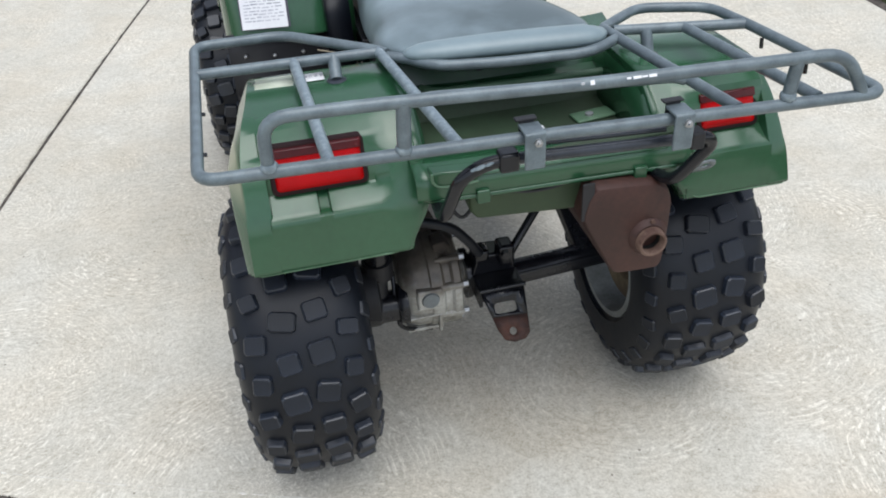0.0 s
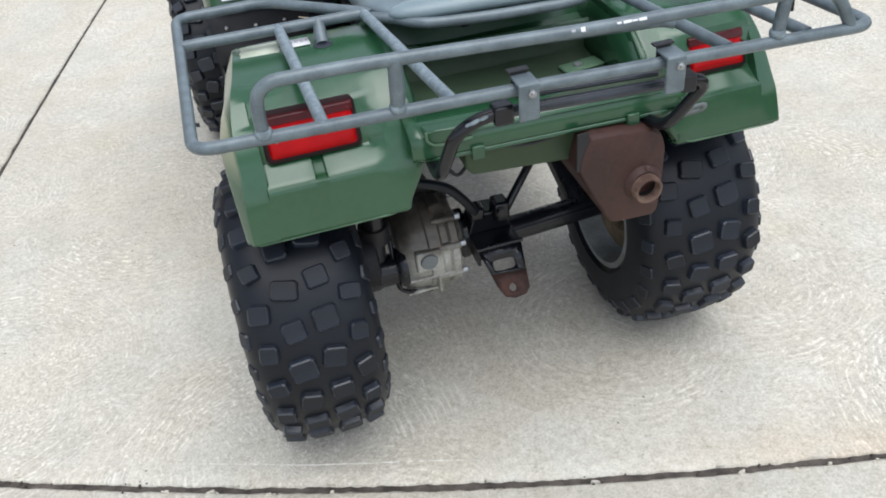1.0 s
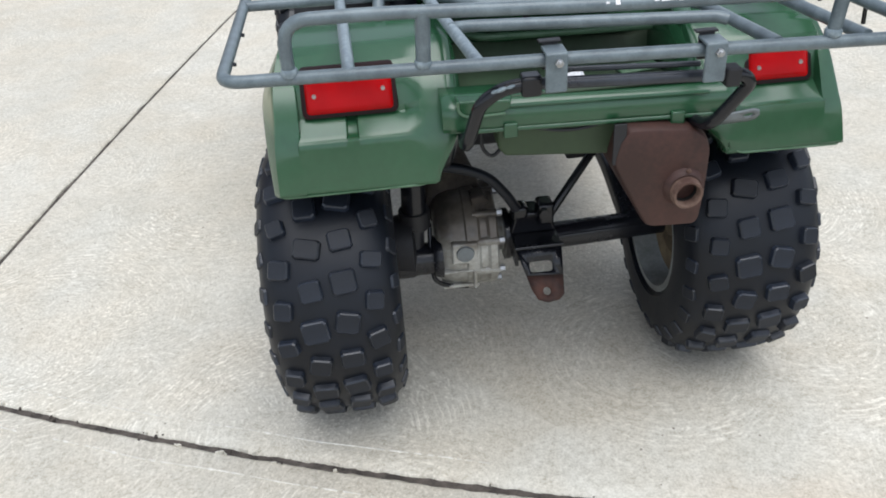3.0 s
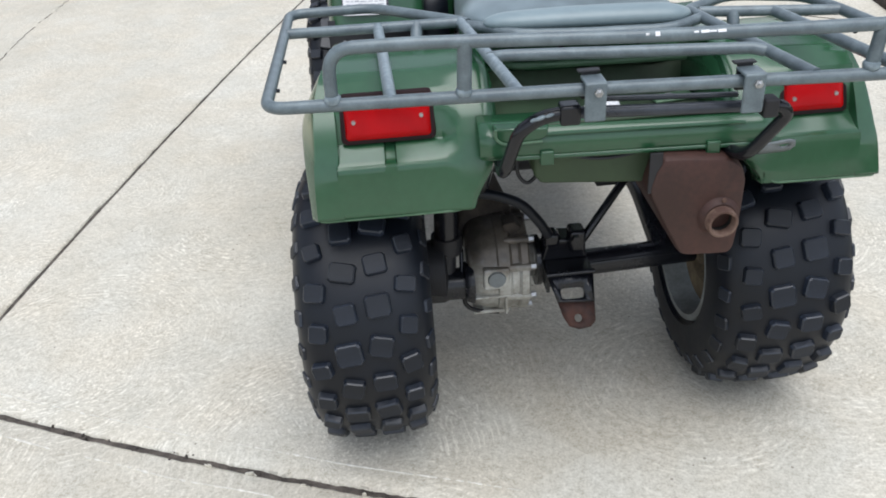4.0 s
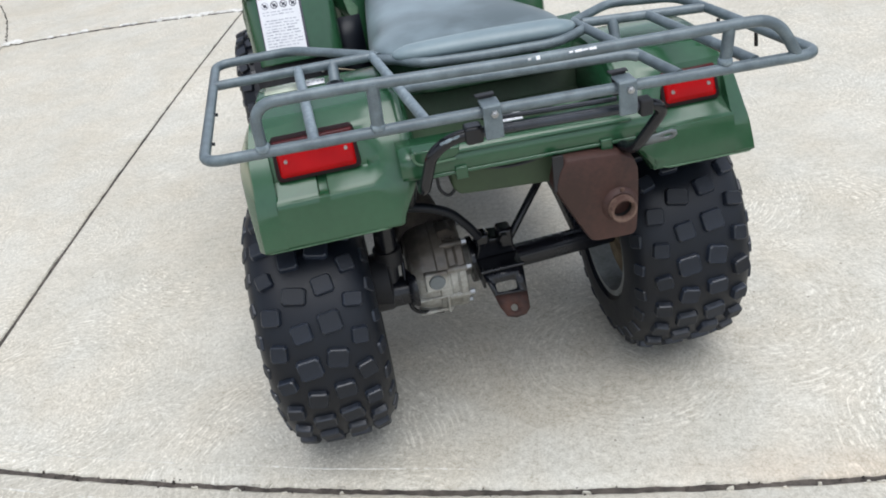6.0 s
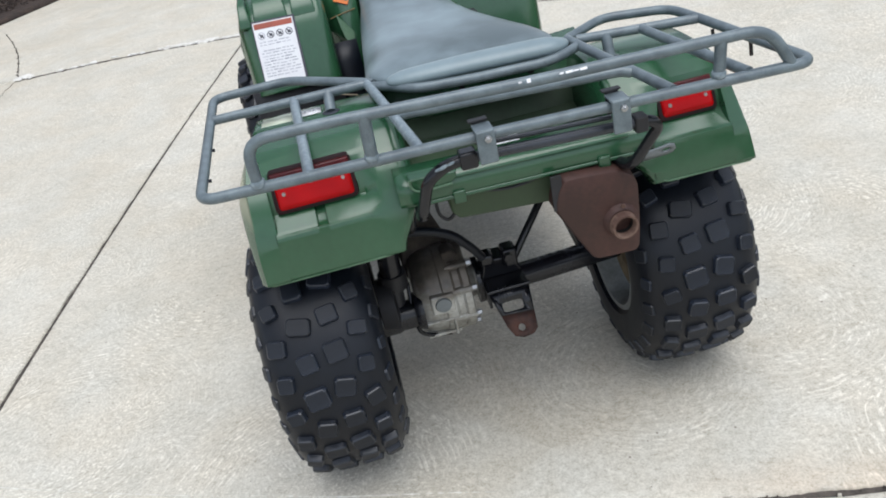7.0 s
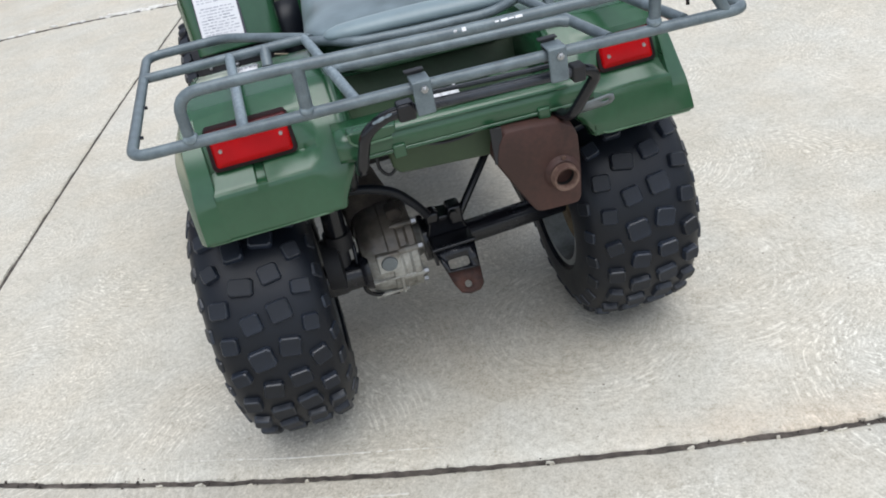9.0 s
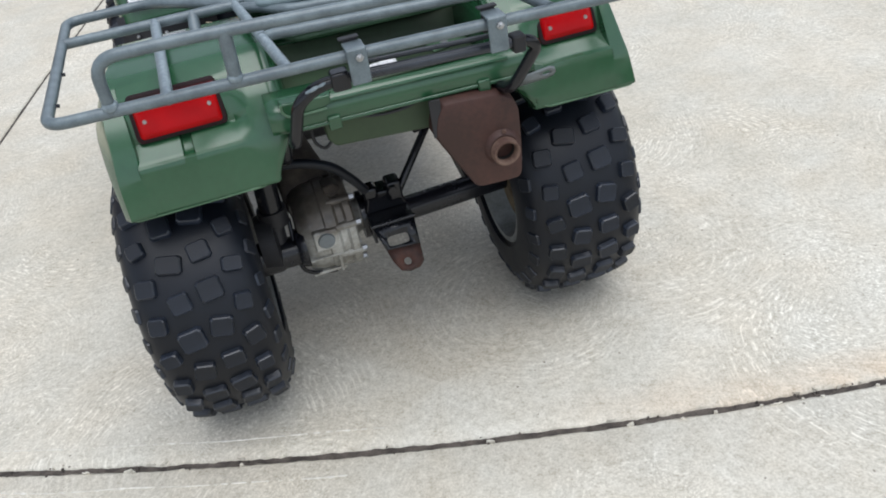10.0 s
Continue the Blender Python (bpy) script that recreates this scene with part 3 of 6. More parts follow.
def wheel(name, centre, width, radius, rim_r, rows, outer, label, lugs_apart):
    """outer: +1 where the wheel's outside points to +x."""
    hub = new(name)
    hub.parent = bike
    hub.location = centre
    tagged(hub, label)
    prof = tyre_profile(width, radius, rim_r)
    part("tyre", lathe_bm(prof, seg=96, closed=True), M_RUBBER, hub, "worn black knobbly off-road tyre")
    w = width / 2
    # rim: a stepped barrel with a rolled lip on both sides and a dished disc
    lip = 0.88 * w
    rim = [(-lip - 0.008, rim_r - 0.006), (-lip - 0.007, rim_r + 0.008), (-lip + 0.003, rim_r + 0.010), (-lip + 0.010, rim_r - 0.004),
           (-0.45 * w, rim_r - 0.012), (-0.40 * w, rim_r - 0.024), (0.40 * w, rim_r - 0.024), (0.45 * w, rim_r - 0.012),
           (lip - 0.010, rim_r - 0.004), (lip - 0.003, rim_r + 0.010), (lip + 0.007, rim_r + 0.008), (lip + 0.008, rim_r - 0.006),
           (lip - 0.006, rim_r - 0.008), (0.42 * w, rim_r - 0.018), (0.38 * w, rim_r - 0.029), (-0.38 * w, rim_r - 0.029), (-0.42 * w, rim_r - 0.018), (-lip + 0.006, rim_r - 0.008)]
    part("rim", lathe_bm(rim, seg=64, closed=True), M_RIM, hub, "dull grey steel rim")
    d = -outer * 0.058
    disc = [(d - 0.004, 0.02), (d - 0.004, 0.062), (d - outer * 0.02 - 0.004, 0.078), (d - outer * 0.02 - 0.004, rim_r - 0.026),
            (d - outer * 0.02 + 0.004, rim_r - 0.026), (d - outer * 0.02 + 0.004, 0.080), (d + 0.004, 0.064), (d + 0.004, 0.02)]
    part("wheel_disc", lathe_bm(disc, seg=48, closed=True), M_HUB, hub, "dusty brown wheel disc")
    part("hub", lathe_bm([(d - 0.03, 0.0), (d - 0.03, 0.034), (d + 0.03, 0.034), (d + 0.03, 0.0)], seg=24), M_HUB, hub)
    for k in range(4):
        t = math.pi / 4 + k * math.pi / 2
        part("wheel_nut", lathe_bm([(d - outer * 0.008 - 0.014, 0.0), (d - outer * 0.008 - 0.014, 0.009), (d + 0.012, 0.009), (d + 0.012, 0.0)], seg=6,
                                   centre=(0, 0.048 * math.cos(t), 0.048 * math.sin(t))), M_STEEL, hub)
    # tread blocks
    spots = []
    for i in range(rows):
        t = 2 * math.pi * i / rows + radians(2.0)
        h = math.pi / rows
        spots += [(LUG_A, -0.23 * w, t + 0.02), (LUG_A, 0.23 * w, t - 0.02), (LUG_B, -0.63 * w, t + h), (LUG_B, 0.63 * w, t + h * 0.9),
                  (LUG_C, -0.92 * w, t + 0.3 * h), (LUG_C, 0.92 * w, t + 0.2 * h)]
    joined = bmesh.new()
    for me, a, t in spots:
        r, slope = surface_at(prof, a)
        # local frame: along the axle, along the run, outwards
        m = Matrix.Rotation(t, 4, "X") @ Matrix.Translation((a, 0, r)) @ Matrix.Rotation(-slope, 4, "Y") @ Matrix.Rotation(0.22 * math.sin(5 * a / w + t * 7.3), 4, "Z") @ Matrix.Diagonal((1 + 0.10 * math.sin(t * 11 + a * 40), 1 + 0.10 * math.sin(t * 17 + a * 90), 1, 1))
        if lugs_apart:
            ob = new("lug", me)
            ob.parent = hub
            ob.matrix_local = m
        else:
            vs = [joined.verts.new(m @ v.co) for v in me.vertices]
            for p in me.polygons:
                joined.faces.new([vs[i] for i in p.vertices])
    if lugs_apart:
        joined.free()
    else:
        tread = finish("tread", joined, M_FLANK, hub, smooth=0)
        tagged(tread, "joined rubber tread blocks", kind="stuff")
    return hub


wheel("rear_wheel", (-0.437, AXLE_Y - 0.028, AXLE_Z), 0.266, 0.295, 0.150, 24, -1, "rear wheel with a wide knobbly tyre", True)
wheel("rear_wheel", (0.413, AXLE_Y + 0.030, AXLE_Z), 0.282, 0.295, 0.152, 24, 1, "rear wheel with a wide knobbly tyre", True)
wheel("front_wheel", (-0.535, 1.72, 0.30), 0.20, 0.288, 0.125, 24, -1, "front wheel with a knobbly tyre", False)
wheel("front_wheel", (0.36, 1.72, 0.30), 0.20, 0.288, 0.125, 24, 1, "front wheel with a knobbly tyre", False)


# axle and drive -----------------------------------------------------
axle = part("axle_tube", tube_bm([(-0.05, AXLE_Y - 0.01, 0.322), (0.10, AXLE_Y, 0.320), (0.30, AXLE_Y + 0.02, 0.316)], 0.0295, 24, 0), M_BLACK, bike, "black painted axle tube with a weld seam")
part("axle_sleeve", lathe_bm([(-0.335, 0.0), (-0.335, 0.040), (-0.272, 0.040), (-0.262, 0.036), (-0.205, 0.036), (-0.205, 0.0)], seg=24, centre=(0, AXLE_Y - 0.02, 0.305)), M_BLACK, axle, "black axle stub beside the tyre")
part("axle_collar", lathe_bm([(-0.225, 0.0), (-0.225, 0.045), (-0.212, 0.05), (-0.205, 0.05), (-0.205, 0.0)], seg=28, centre=(0, AXLE_Y - 0.02, 0.31)), M_BLACK, axle)
part("brake_hub", lathe_bm([(-0.305, 0.0), (-0.305, 0.066), (-0.268, 0.070), (-0.262, 0.05), (-0.262, 0.0)], seg=28, centre=(0, AXLE_Y + 0.0, 0.335)), M_PLBLACK, axle)
part("axle_bell", lathe_bm([(-0.062, 0.0), (-0.062, 0.058), (-0.050, 0.058), (-0.038, 0.046), (0.012, 0.036), (0.020, 0.0)], seg=28, centre=(0, AXLE_Y + 0.030, 0.318)), M_BLACK, axle, "black axle end bolted to the drive housing")
part("seam", tube_bm([(-0.03, AXLE_Y - 0.038, 0.334), (0.29, AXLE_Y - 0.009, 0.330)], 0.0035, 8, 0), M_BLACK, axle)


def diff():
    d = new("differential")
    d.parent = bike
    d.location = (-0.005, 0.060, -0.020)
    tagged(d, "cast aluminium final drive housing, muddy at the top")
    c = (0, AXLE_Y - 0.012, 0.338)
    body = [(-0.214, 0.0), (-0.214, 0.078), (-0.209, 0.092), (-0.198, 0.102), (-0.176, 0.109), (-0.150, 0.111), (-0.146, 0.114), (-0.122, 0.115), (-0.116, 0.109), (-0.10, 0.109), (-0.10, 0.0)]
    part("housing", lathe_bm(body, seg=72, centre=c), M_CASE, d, "cast aluminium barrel, mud-caked on top", smooth=25)
    part("flange", lathe_bm([(-0.102, 0.0), (-0.102, 0.111), (-0.096, 0.115), (-0.082, 0.115), (-0.078, 0.110), (-0.077, 0.055), (-0.06, 0.045), (-0.045, 0.045), (-0.045, 0.0)], seg=64, centre=c), M_CASE, d, smooth=25)
    for deg in (128, 160, 200, 245, 95, 50, 0, -50, 285):
        t = radians(deg)
        y, z = c[1] + 0.108 * math.cos(t), c[2] + 0.108 * math.sin(t)
        part("boss", lathe_bm([(-0.132, 0.0), (-0.130, 0.0085), (-0.080, 0.0110), (-0.077, 0.0095), (-0.077, 0.0)], seg=14, centre=(0, y, z)), M_CASE, d)
        part("bolt", lathe_bm([(-0.079, 0.0), (-0.079, 0.0078), (-0.066, 0.0078), (-0.065, 0.006), (-0.065, 0.0)], seg=6, centre=(0, y, z)), M_STEEL, d, "bright hex bolt", smooth=0)
    # filler cap faces back, in a flat pad
    part("cap_pad", prism_bm([(-0.182, 0.330), (-0.124, 0.330), (-0.124, 0.382), (-0.182, 0.382)], c[1] - 0.116, c[1] - 0.07), M_CASE, d, bevel=0.005)
    part("filler_cap", lathe_bm([(0.010, 0.0), (0.010, 0.0185), (-0.002, 0.0200), (-0.006, 0.0180), (-0.0065, 0.0)], "y", 28, (-0.153, c[1] - 0.114, 0.357)), M_CAP, d, "round blue-grey filler cap")
    part("rib", box_bm(-0.204, -0.120, c[1] - 0.1125, c[1] - 0.06, 0.306, 0.311), M_CASE, d, bevel=0.002)
    part("rib", box_bm(-0.136, -0.129, c[1] - 0.113, c[1] - 0.04, 0.262, 0.306), M_CASE, d, bevel=0.002)
    part("rib", box_bm(-0.202, -0.120, c[1] - 0.080, c[1] - 0.02, 0.244, 0.252), M_CASE, d, bevel=0.002)
    # gearbox neck running forwards from the top
    rings = []
    for y, z, rx, rz, cx in ((c[1] + 0.00, 0.415, 0.062, 0.05, -0.160), (c[1] + 0.03, 0.450, 0.060, 0.046, -0.165), (c[1] + 0.08, 0.475, 0.052, 0.042, -0.168), (c[1] + 0.2, 0.48, 0.04, 0.04, -0.17)):
        ring = []
        for k in range(20):
            t = 2 * math.pi * k / 20
            wob = 1 + 0.10 * noise.noise((3 * math.cos(t), 3 * math.sin(t), y * 20))
            ring.append((cx + rx * wob * math.copysign(abs(math.cos(t)) ** 0.7, math.cos(t)), y + 0.35 * rz * math.sin(t), z + rz * wob * math.sin(t)))
        rings.append(ring)
    part("neck", loft_bm(rings), M_MUD, d, "mud-caked gearbox neck")
    part("bracket", prism_bm([(-0.128, 0.430), (-0.098, 0.425), (-0.090, 0.447), (-0.104, 0.462), (-0.130, 0.456)], c[1] - 0.055, c[1] - 0.01), M_MUD, d, bevel=0.004)
    part("guard", tube_bm([(-0.222, c[1] - 0.045, 0.40), (-0.226, c[1] - 0.085, 0.34), (-0.222, c[1] - 0.085, 0.275), (-0.195, c[1] - 0.075, 0.250), (-0.145, c[1] - 0.07, 0.240)], 0.0052, 10, 0.02), M_BLACK, d, "black guard strip")
    return d


diff()


def hitch():
    h = new("hitch_bracket")
    h.parent = bike
    tagged(h, "black steel tow bracket, rusty at its lower end")
    # the plate leans: its lower end stands further back
    lean = lambda z: 0.115 + 0.9 * (z - 0.265)

    def plate(poly, holes, name, mat, lab):
        bm = bmesh.new()
        edges = []
        for loop in [poly] + holes:
            vs = [bm.verts.new((x, lean(z), z)) for x, z in loop]
            edges += [bm.edges.new((vs[i], vs[(i + 1) % len(vs)])) for i in range(len(vs))]
        bmesh.ops.triangle_fill(bm, edges=edges, use_beauty=True, use_dissolve=False)
        return part(name, bm, mat, h, lab, thick=0.007, smooth=30)

    slot = [(-0.002 + 0.025 * math.copysign(abs(math.cos(t)) ** 0.4, math.cos(t)), 0.3145 + 0.009 * math.copysign(abs(math.sin(t)) ** 0.5, math.sin(t))) for t in (2 * math.pi * k / 20 for k in range(20))]
    eye = [(0.004 + 0.0085 * math.cos(2 * math.pi * k / 16), 0.2745 + 0.0065 * math.sin(2 * math.pi * k / 16)) for k in range(16)]
    plate([(-0.052, 0.346), (-0.035, 0.301), (0.043, 0.298), (0.048, 0.346)], [slot], "upper_plate", M_BLACK, "black painted plate with a slot")
    plate([(-0.035, 0.301), (-0.028, 0.280), (-0.016, 0.262), (0.004, 0.2565), (0.028, 0.259), (0.040, 0.268), (0.043, 0.298)], [eye], "eye_plate", M_HITCH, "rusted lower plate with a round hole")
    part("flange", tube_bm([(-0.054, lean(0.346) - 0.004, 0.348), (0.050, lean(0.346) - 0.004, 0.350)], 0.005, 10, 0), M_BLACK, h)
    part("web_block", box_bm(-0.049, 0.046, 0.192, AXLE_Y, 0.310, 0.347), M_BLACK, h, bevel=0.004)
    part("side_web", prism_bm([(-0.052, 0.300), (-0.045, 0.300), (-0.045, 0.345), (-0.052, 0.345)], 0.19, AXLE_Y), M_BLACK, h)
    part("side_web", prism_bm([(0.042, 0.300), (0.049, 0.300), (0.049, 0.345), (0.042, 0.345)], 0.19, AXLE_Y), M_BLACK, h)
    return h


hitch()

# frame tubes, hoses and shock absorber behind the axle
frame_ob = new("frame")
frame_ob.parent = bike
tagged(frame_ob, "black tubular frame and hoses")
part("strut", tube_bm([(0.028, 0.25, 0.375), (0.145, 0.30, 0.515), (0.17, 0.33, 0.55)], 0.0095, 12, 0), M_BLACK, frame_ob, "black diagonal strut")
part("breather_hose", tube_bm([(-0.215, 0.20, 0.555), (-0.16, 0.19, 0.550), (-0.105, 0.19, 0.525), (-0.065, 0.20, 0.470), (-0.045, 0.215, 0.430)], 0.0105, 14, 0.06), M_RUBBER, frame_ob, "thick black rubber hose")
mount = part("mount", box_bm(-0.050, -0.016, 0.23, 0.27, 0.388, 0.420), M_BLACK, frame_ob, bevel=0.008)
part("mount", box_bm(0.004, 0.040, 0.225, 0.27, 0.372, 0.425), M_BLACK, frame_ob, bevel=0.008)
part("mount", prism_bm([(-0.055, 0.345), (0.050, 0.345), (0.035, 0.395), (-0.040, 0.40)], 0.245, 0.30), M_BLACK, frame_ob, bevel=0.006)
part("mount_bolt", lathe_bm([(0.0, 0.0), (0.0, 0.010), (-0.012, 0.010), (-0.013, 0.0)], "y", 6, (0.016, 0.224, 0.41)), M_BLACK, frame_ob)
part("frame_rail", tube_bm([(-0.185, 0.05, 0.70), (-0.195, 0.12, 0.60), (-0.195, 0.30, 0.54), (-0.19, 0.70, 0.50)], 0.014, 12, 0.04), M_BLACK, frame_ob)
part("frame_rail", tube_bm([(0.235, 0.05, 0.70), (0.235, 0.16, 0.62), (0.22, 0.30, 0.56), (0.20, 0.70, 0.50)], 0.014, 12, 0.04), M_BLACK, frame_ob)
part("cross_tube", tube_bm([(-0.20, 0.08, 0.69), (0.25, 0.08, 0.69)], 0.013, 12, 0), M_BLACK, frame_ob)
part("swing_arm", tube_bm([(0.235, AXLE_Y + 0.015, 0.322), (0.215, 0.42, 0.42), (0.19, 0.62, 0.46)], 0.029, 14, 0.05), M_BLACK, frame_ob)
part("hanger", box_bm(0.080, 0.102, -0.030, -0.026, 0.640, 0.716), M_PLBLACK, frame_ob, "dark steel hanger strap", bevel=0.001)
shock = new("shock_absorber")
shock.parent = bike
tagged(shock, "black shock absorber beside the wheel")
part("damper_body", tube_bm([(-0.262, 0.255, 0.33), (-0.248, 0.30, 0.62)], 0.020, 14, 0), M_PLBLACK, shock)
part("dust_sleeve", tube_bm([(-0.260, 0.262, 0.38), (-0.251, 0.292, 0.56)], 0.0265, 18, 0), M_BLACK, shock)
part("clamp_band", lathe_bm([(-0.02, 0.0), (-0.02, 0.034), (0.02, 0.034), (0.02, 0.0)], "z", 20, (-0.258, 0.27, 0.40)), M_PLBLACK, shock)
part("cable_loop", tube_bm([(-0.135, 0.05, 0.70), (-0.135, 0.045, 0.66), (-0.118, 0.045, 0.640), (-0.098, 0.05, 0.655), (-0.10, 0.06, 0.70)], 0.0035, 8, 0.02), M_PLBLACK, frame_ob, "thin cable loop")


# muffler --------------------------------------------------------------
def muffler():
    mf = new("muffler")
    mf.parent = bike
    tagged(mf, "brown rusted steel exhaust muffler")
    poly = [(0.090, 0.684), (0.108, 0.706), (0.212, 0.698), (0.243, 0.680), (0.253, 0.652), (0.252, 0.575), (0.247, 0.516), (0.236, 0.503), (0.160, 0.506), (0.144, 0.518), (0.082, 0.640)]
    cx, cz = 0.185, 0.60
    rings = []
    for y, k in ((-0.033, 0.91), (-0.0312, 0.955), (-0.025, 0.988), (-0.013, 1.0), (0.12, 0.985), (0.30, 0.95), (0.42, 0.85)):
        pts = smooth_line([(cx + (x - cx) * k, y, cz + (z - cz) * k) for x, z in poly + poly[:1]], 81)[:-1]
        q = [Vector((cx + (x - cx) * k, y, cz + (z - cz) * k)) for x, z in poly]
        lin = []
        for i in range(80):
            s = i / 80 * len(q)
            a = int(s)
            lin.append(q[a].lerp(q[(a + 1) % len(q)], s - a))
        rings.append([0.35 * a + 0.65 * b for a, b in zip(pts, lin)])
    part("muffler_body", loft_bm(rings), M_RUST, mf, smooth=38)
    ox, oz = 0.210, 0.583
    part("outlet_boss", lathe_bm([(-0.026, 0.024), (-0.026, 0.040), (-0.033, 0.0375), (-0.039, 0.0325), (-0.043, 0.0285), (-0.043, 0.024)], "y", 36, (ox, 0, oz + 0.003), closed=True), M_RUST, mf)
    part("outlet_pipe", lathe_bm([(-0.02, 0.0205), (-0.058, 0.0205), (-0.060, 0.022), (-0.060, 0.0255), (-0.057, 0.0275), (-0.02, 0.0285)], "y", 36, (ox, 0, oz), closed=True), M_RUSTL, mf, "pale rusty outlet pipe")
    part("outlet_soot", lathe_bm([(-0.030, 0.0), (-0.030, 0.0207), (-0.043, 0.0207), (-0.043, 0.0200), (-0.0305, 0.0200), (-0.0305, 0.0)], "y", 30, (ox, 0, oz)), M_SOOT, mf, "black sooty bore")
    part("screw", lathe_bm([(0.0, 0.0), (0.0, 0.005), (-0.004, 0.004), (-0.004, 0.0)], "y", 8, (ox + 0.004, -0.039, oz + 0.037)), M_RUSTL, mf)
    part("seam", tube_bm([(0.176, 0.02, 0.7015), (0.196, -0.012, 0.698), (0.206, -0.026, 0.690)], 0.0022, 6, 0.01), M_SOOT, mf, "dark seam on the shoulder")
    return mf


muffler()


# rear bodywork ---------------------------------------------------------
def fender_shell(name, prof, spans, mat, label, parent, n=46, thick=0.005):
    """A skin along a side profile (y, z). spans: across, (x, how far it lies inside the profile)."""
    line = smooth_line([(0, y, z) for y, z in prof], n)
    rows = []
    for i, p in enumerate(line):
        t = (line[min(i + 1, n - 1)] - line[max(i - 1, 0)]).normalized()
        nrm = Vector((0, -t.z, t.y))
        if nrm.y > 0 and i < n // 3:
            nrm = -nrm
        rows.append([Vector((x, p.y, p.z)) - nrm * d for x, d in spans])
    return part(name, sheet_bm(rows), mat, parent, label, thick=thick, smooth=50)


CROWN = [(0.21, 0.836), (0.29, 0.836), (0.352, 0.828), (0.388, 0.805), (0.404, 0.760), (0.407, 0.68)]
BASE = [(0.014, 0.618), (0.0200, 0.655), (0.0285, 0.692), (0.039, 0.718), (0.056, 0.748), (0.080, 0.782), (0.112, 0.809), (0.152, 0.8315)] + CROWN
FACET = [(0.016, 0.618), (0.0205, 0.655), (0.0285, 0.705), (0.0325, 0.7095), (0.074, 0.734), (0.086, 0.782), (0.099, 0.811), (0.150, 0.8322)] + CROWN
GROOVE = [(0.016, 0.618), (0.0205, 0.655), (0.0290, 0.705), (0.046, 0.708), (0.084, 0.730), (0.090, 0.782), (0.099, 0.811), (0.150, 0.8322)] + CROWN


def linear_line(pts, n):
    m = len(pts) - 1
    out = []
    for i in range(n):
        s = min(i / (n - 1) * m, m - 1e-6)
        k = int(s)
        out.append(Vector(pts[k]).lerp(Vector(pts[k + 1]), s - k))
    return out


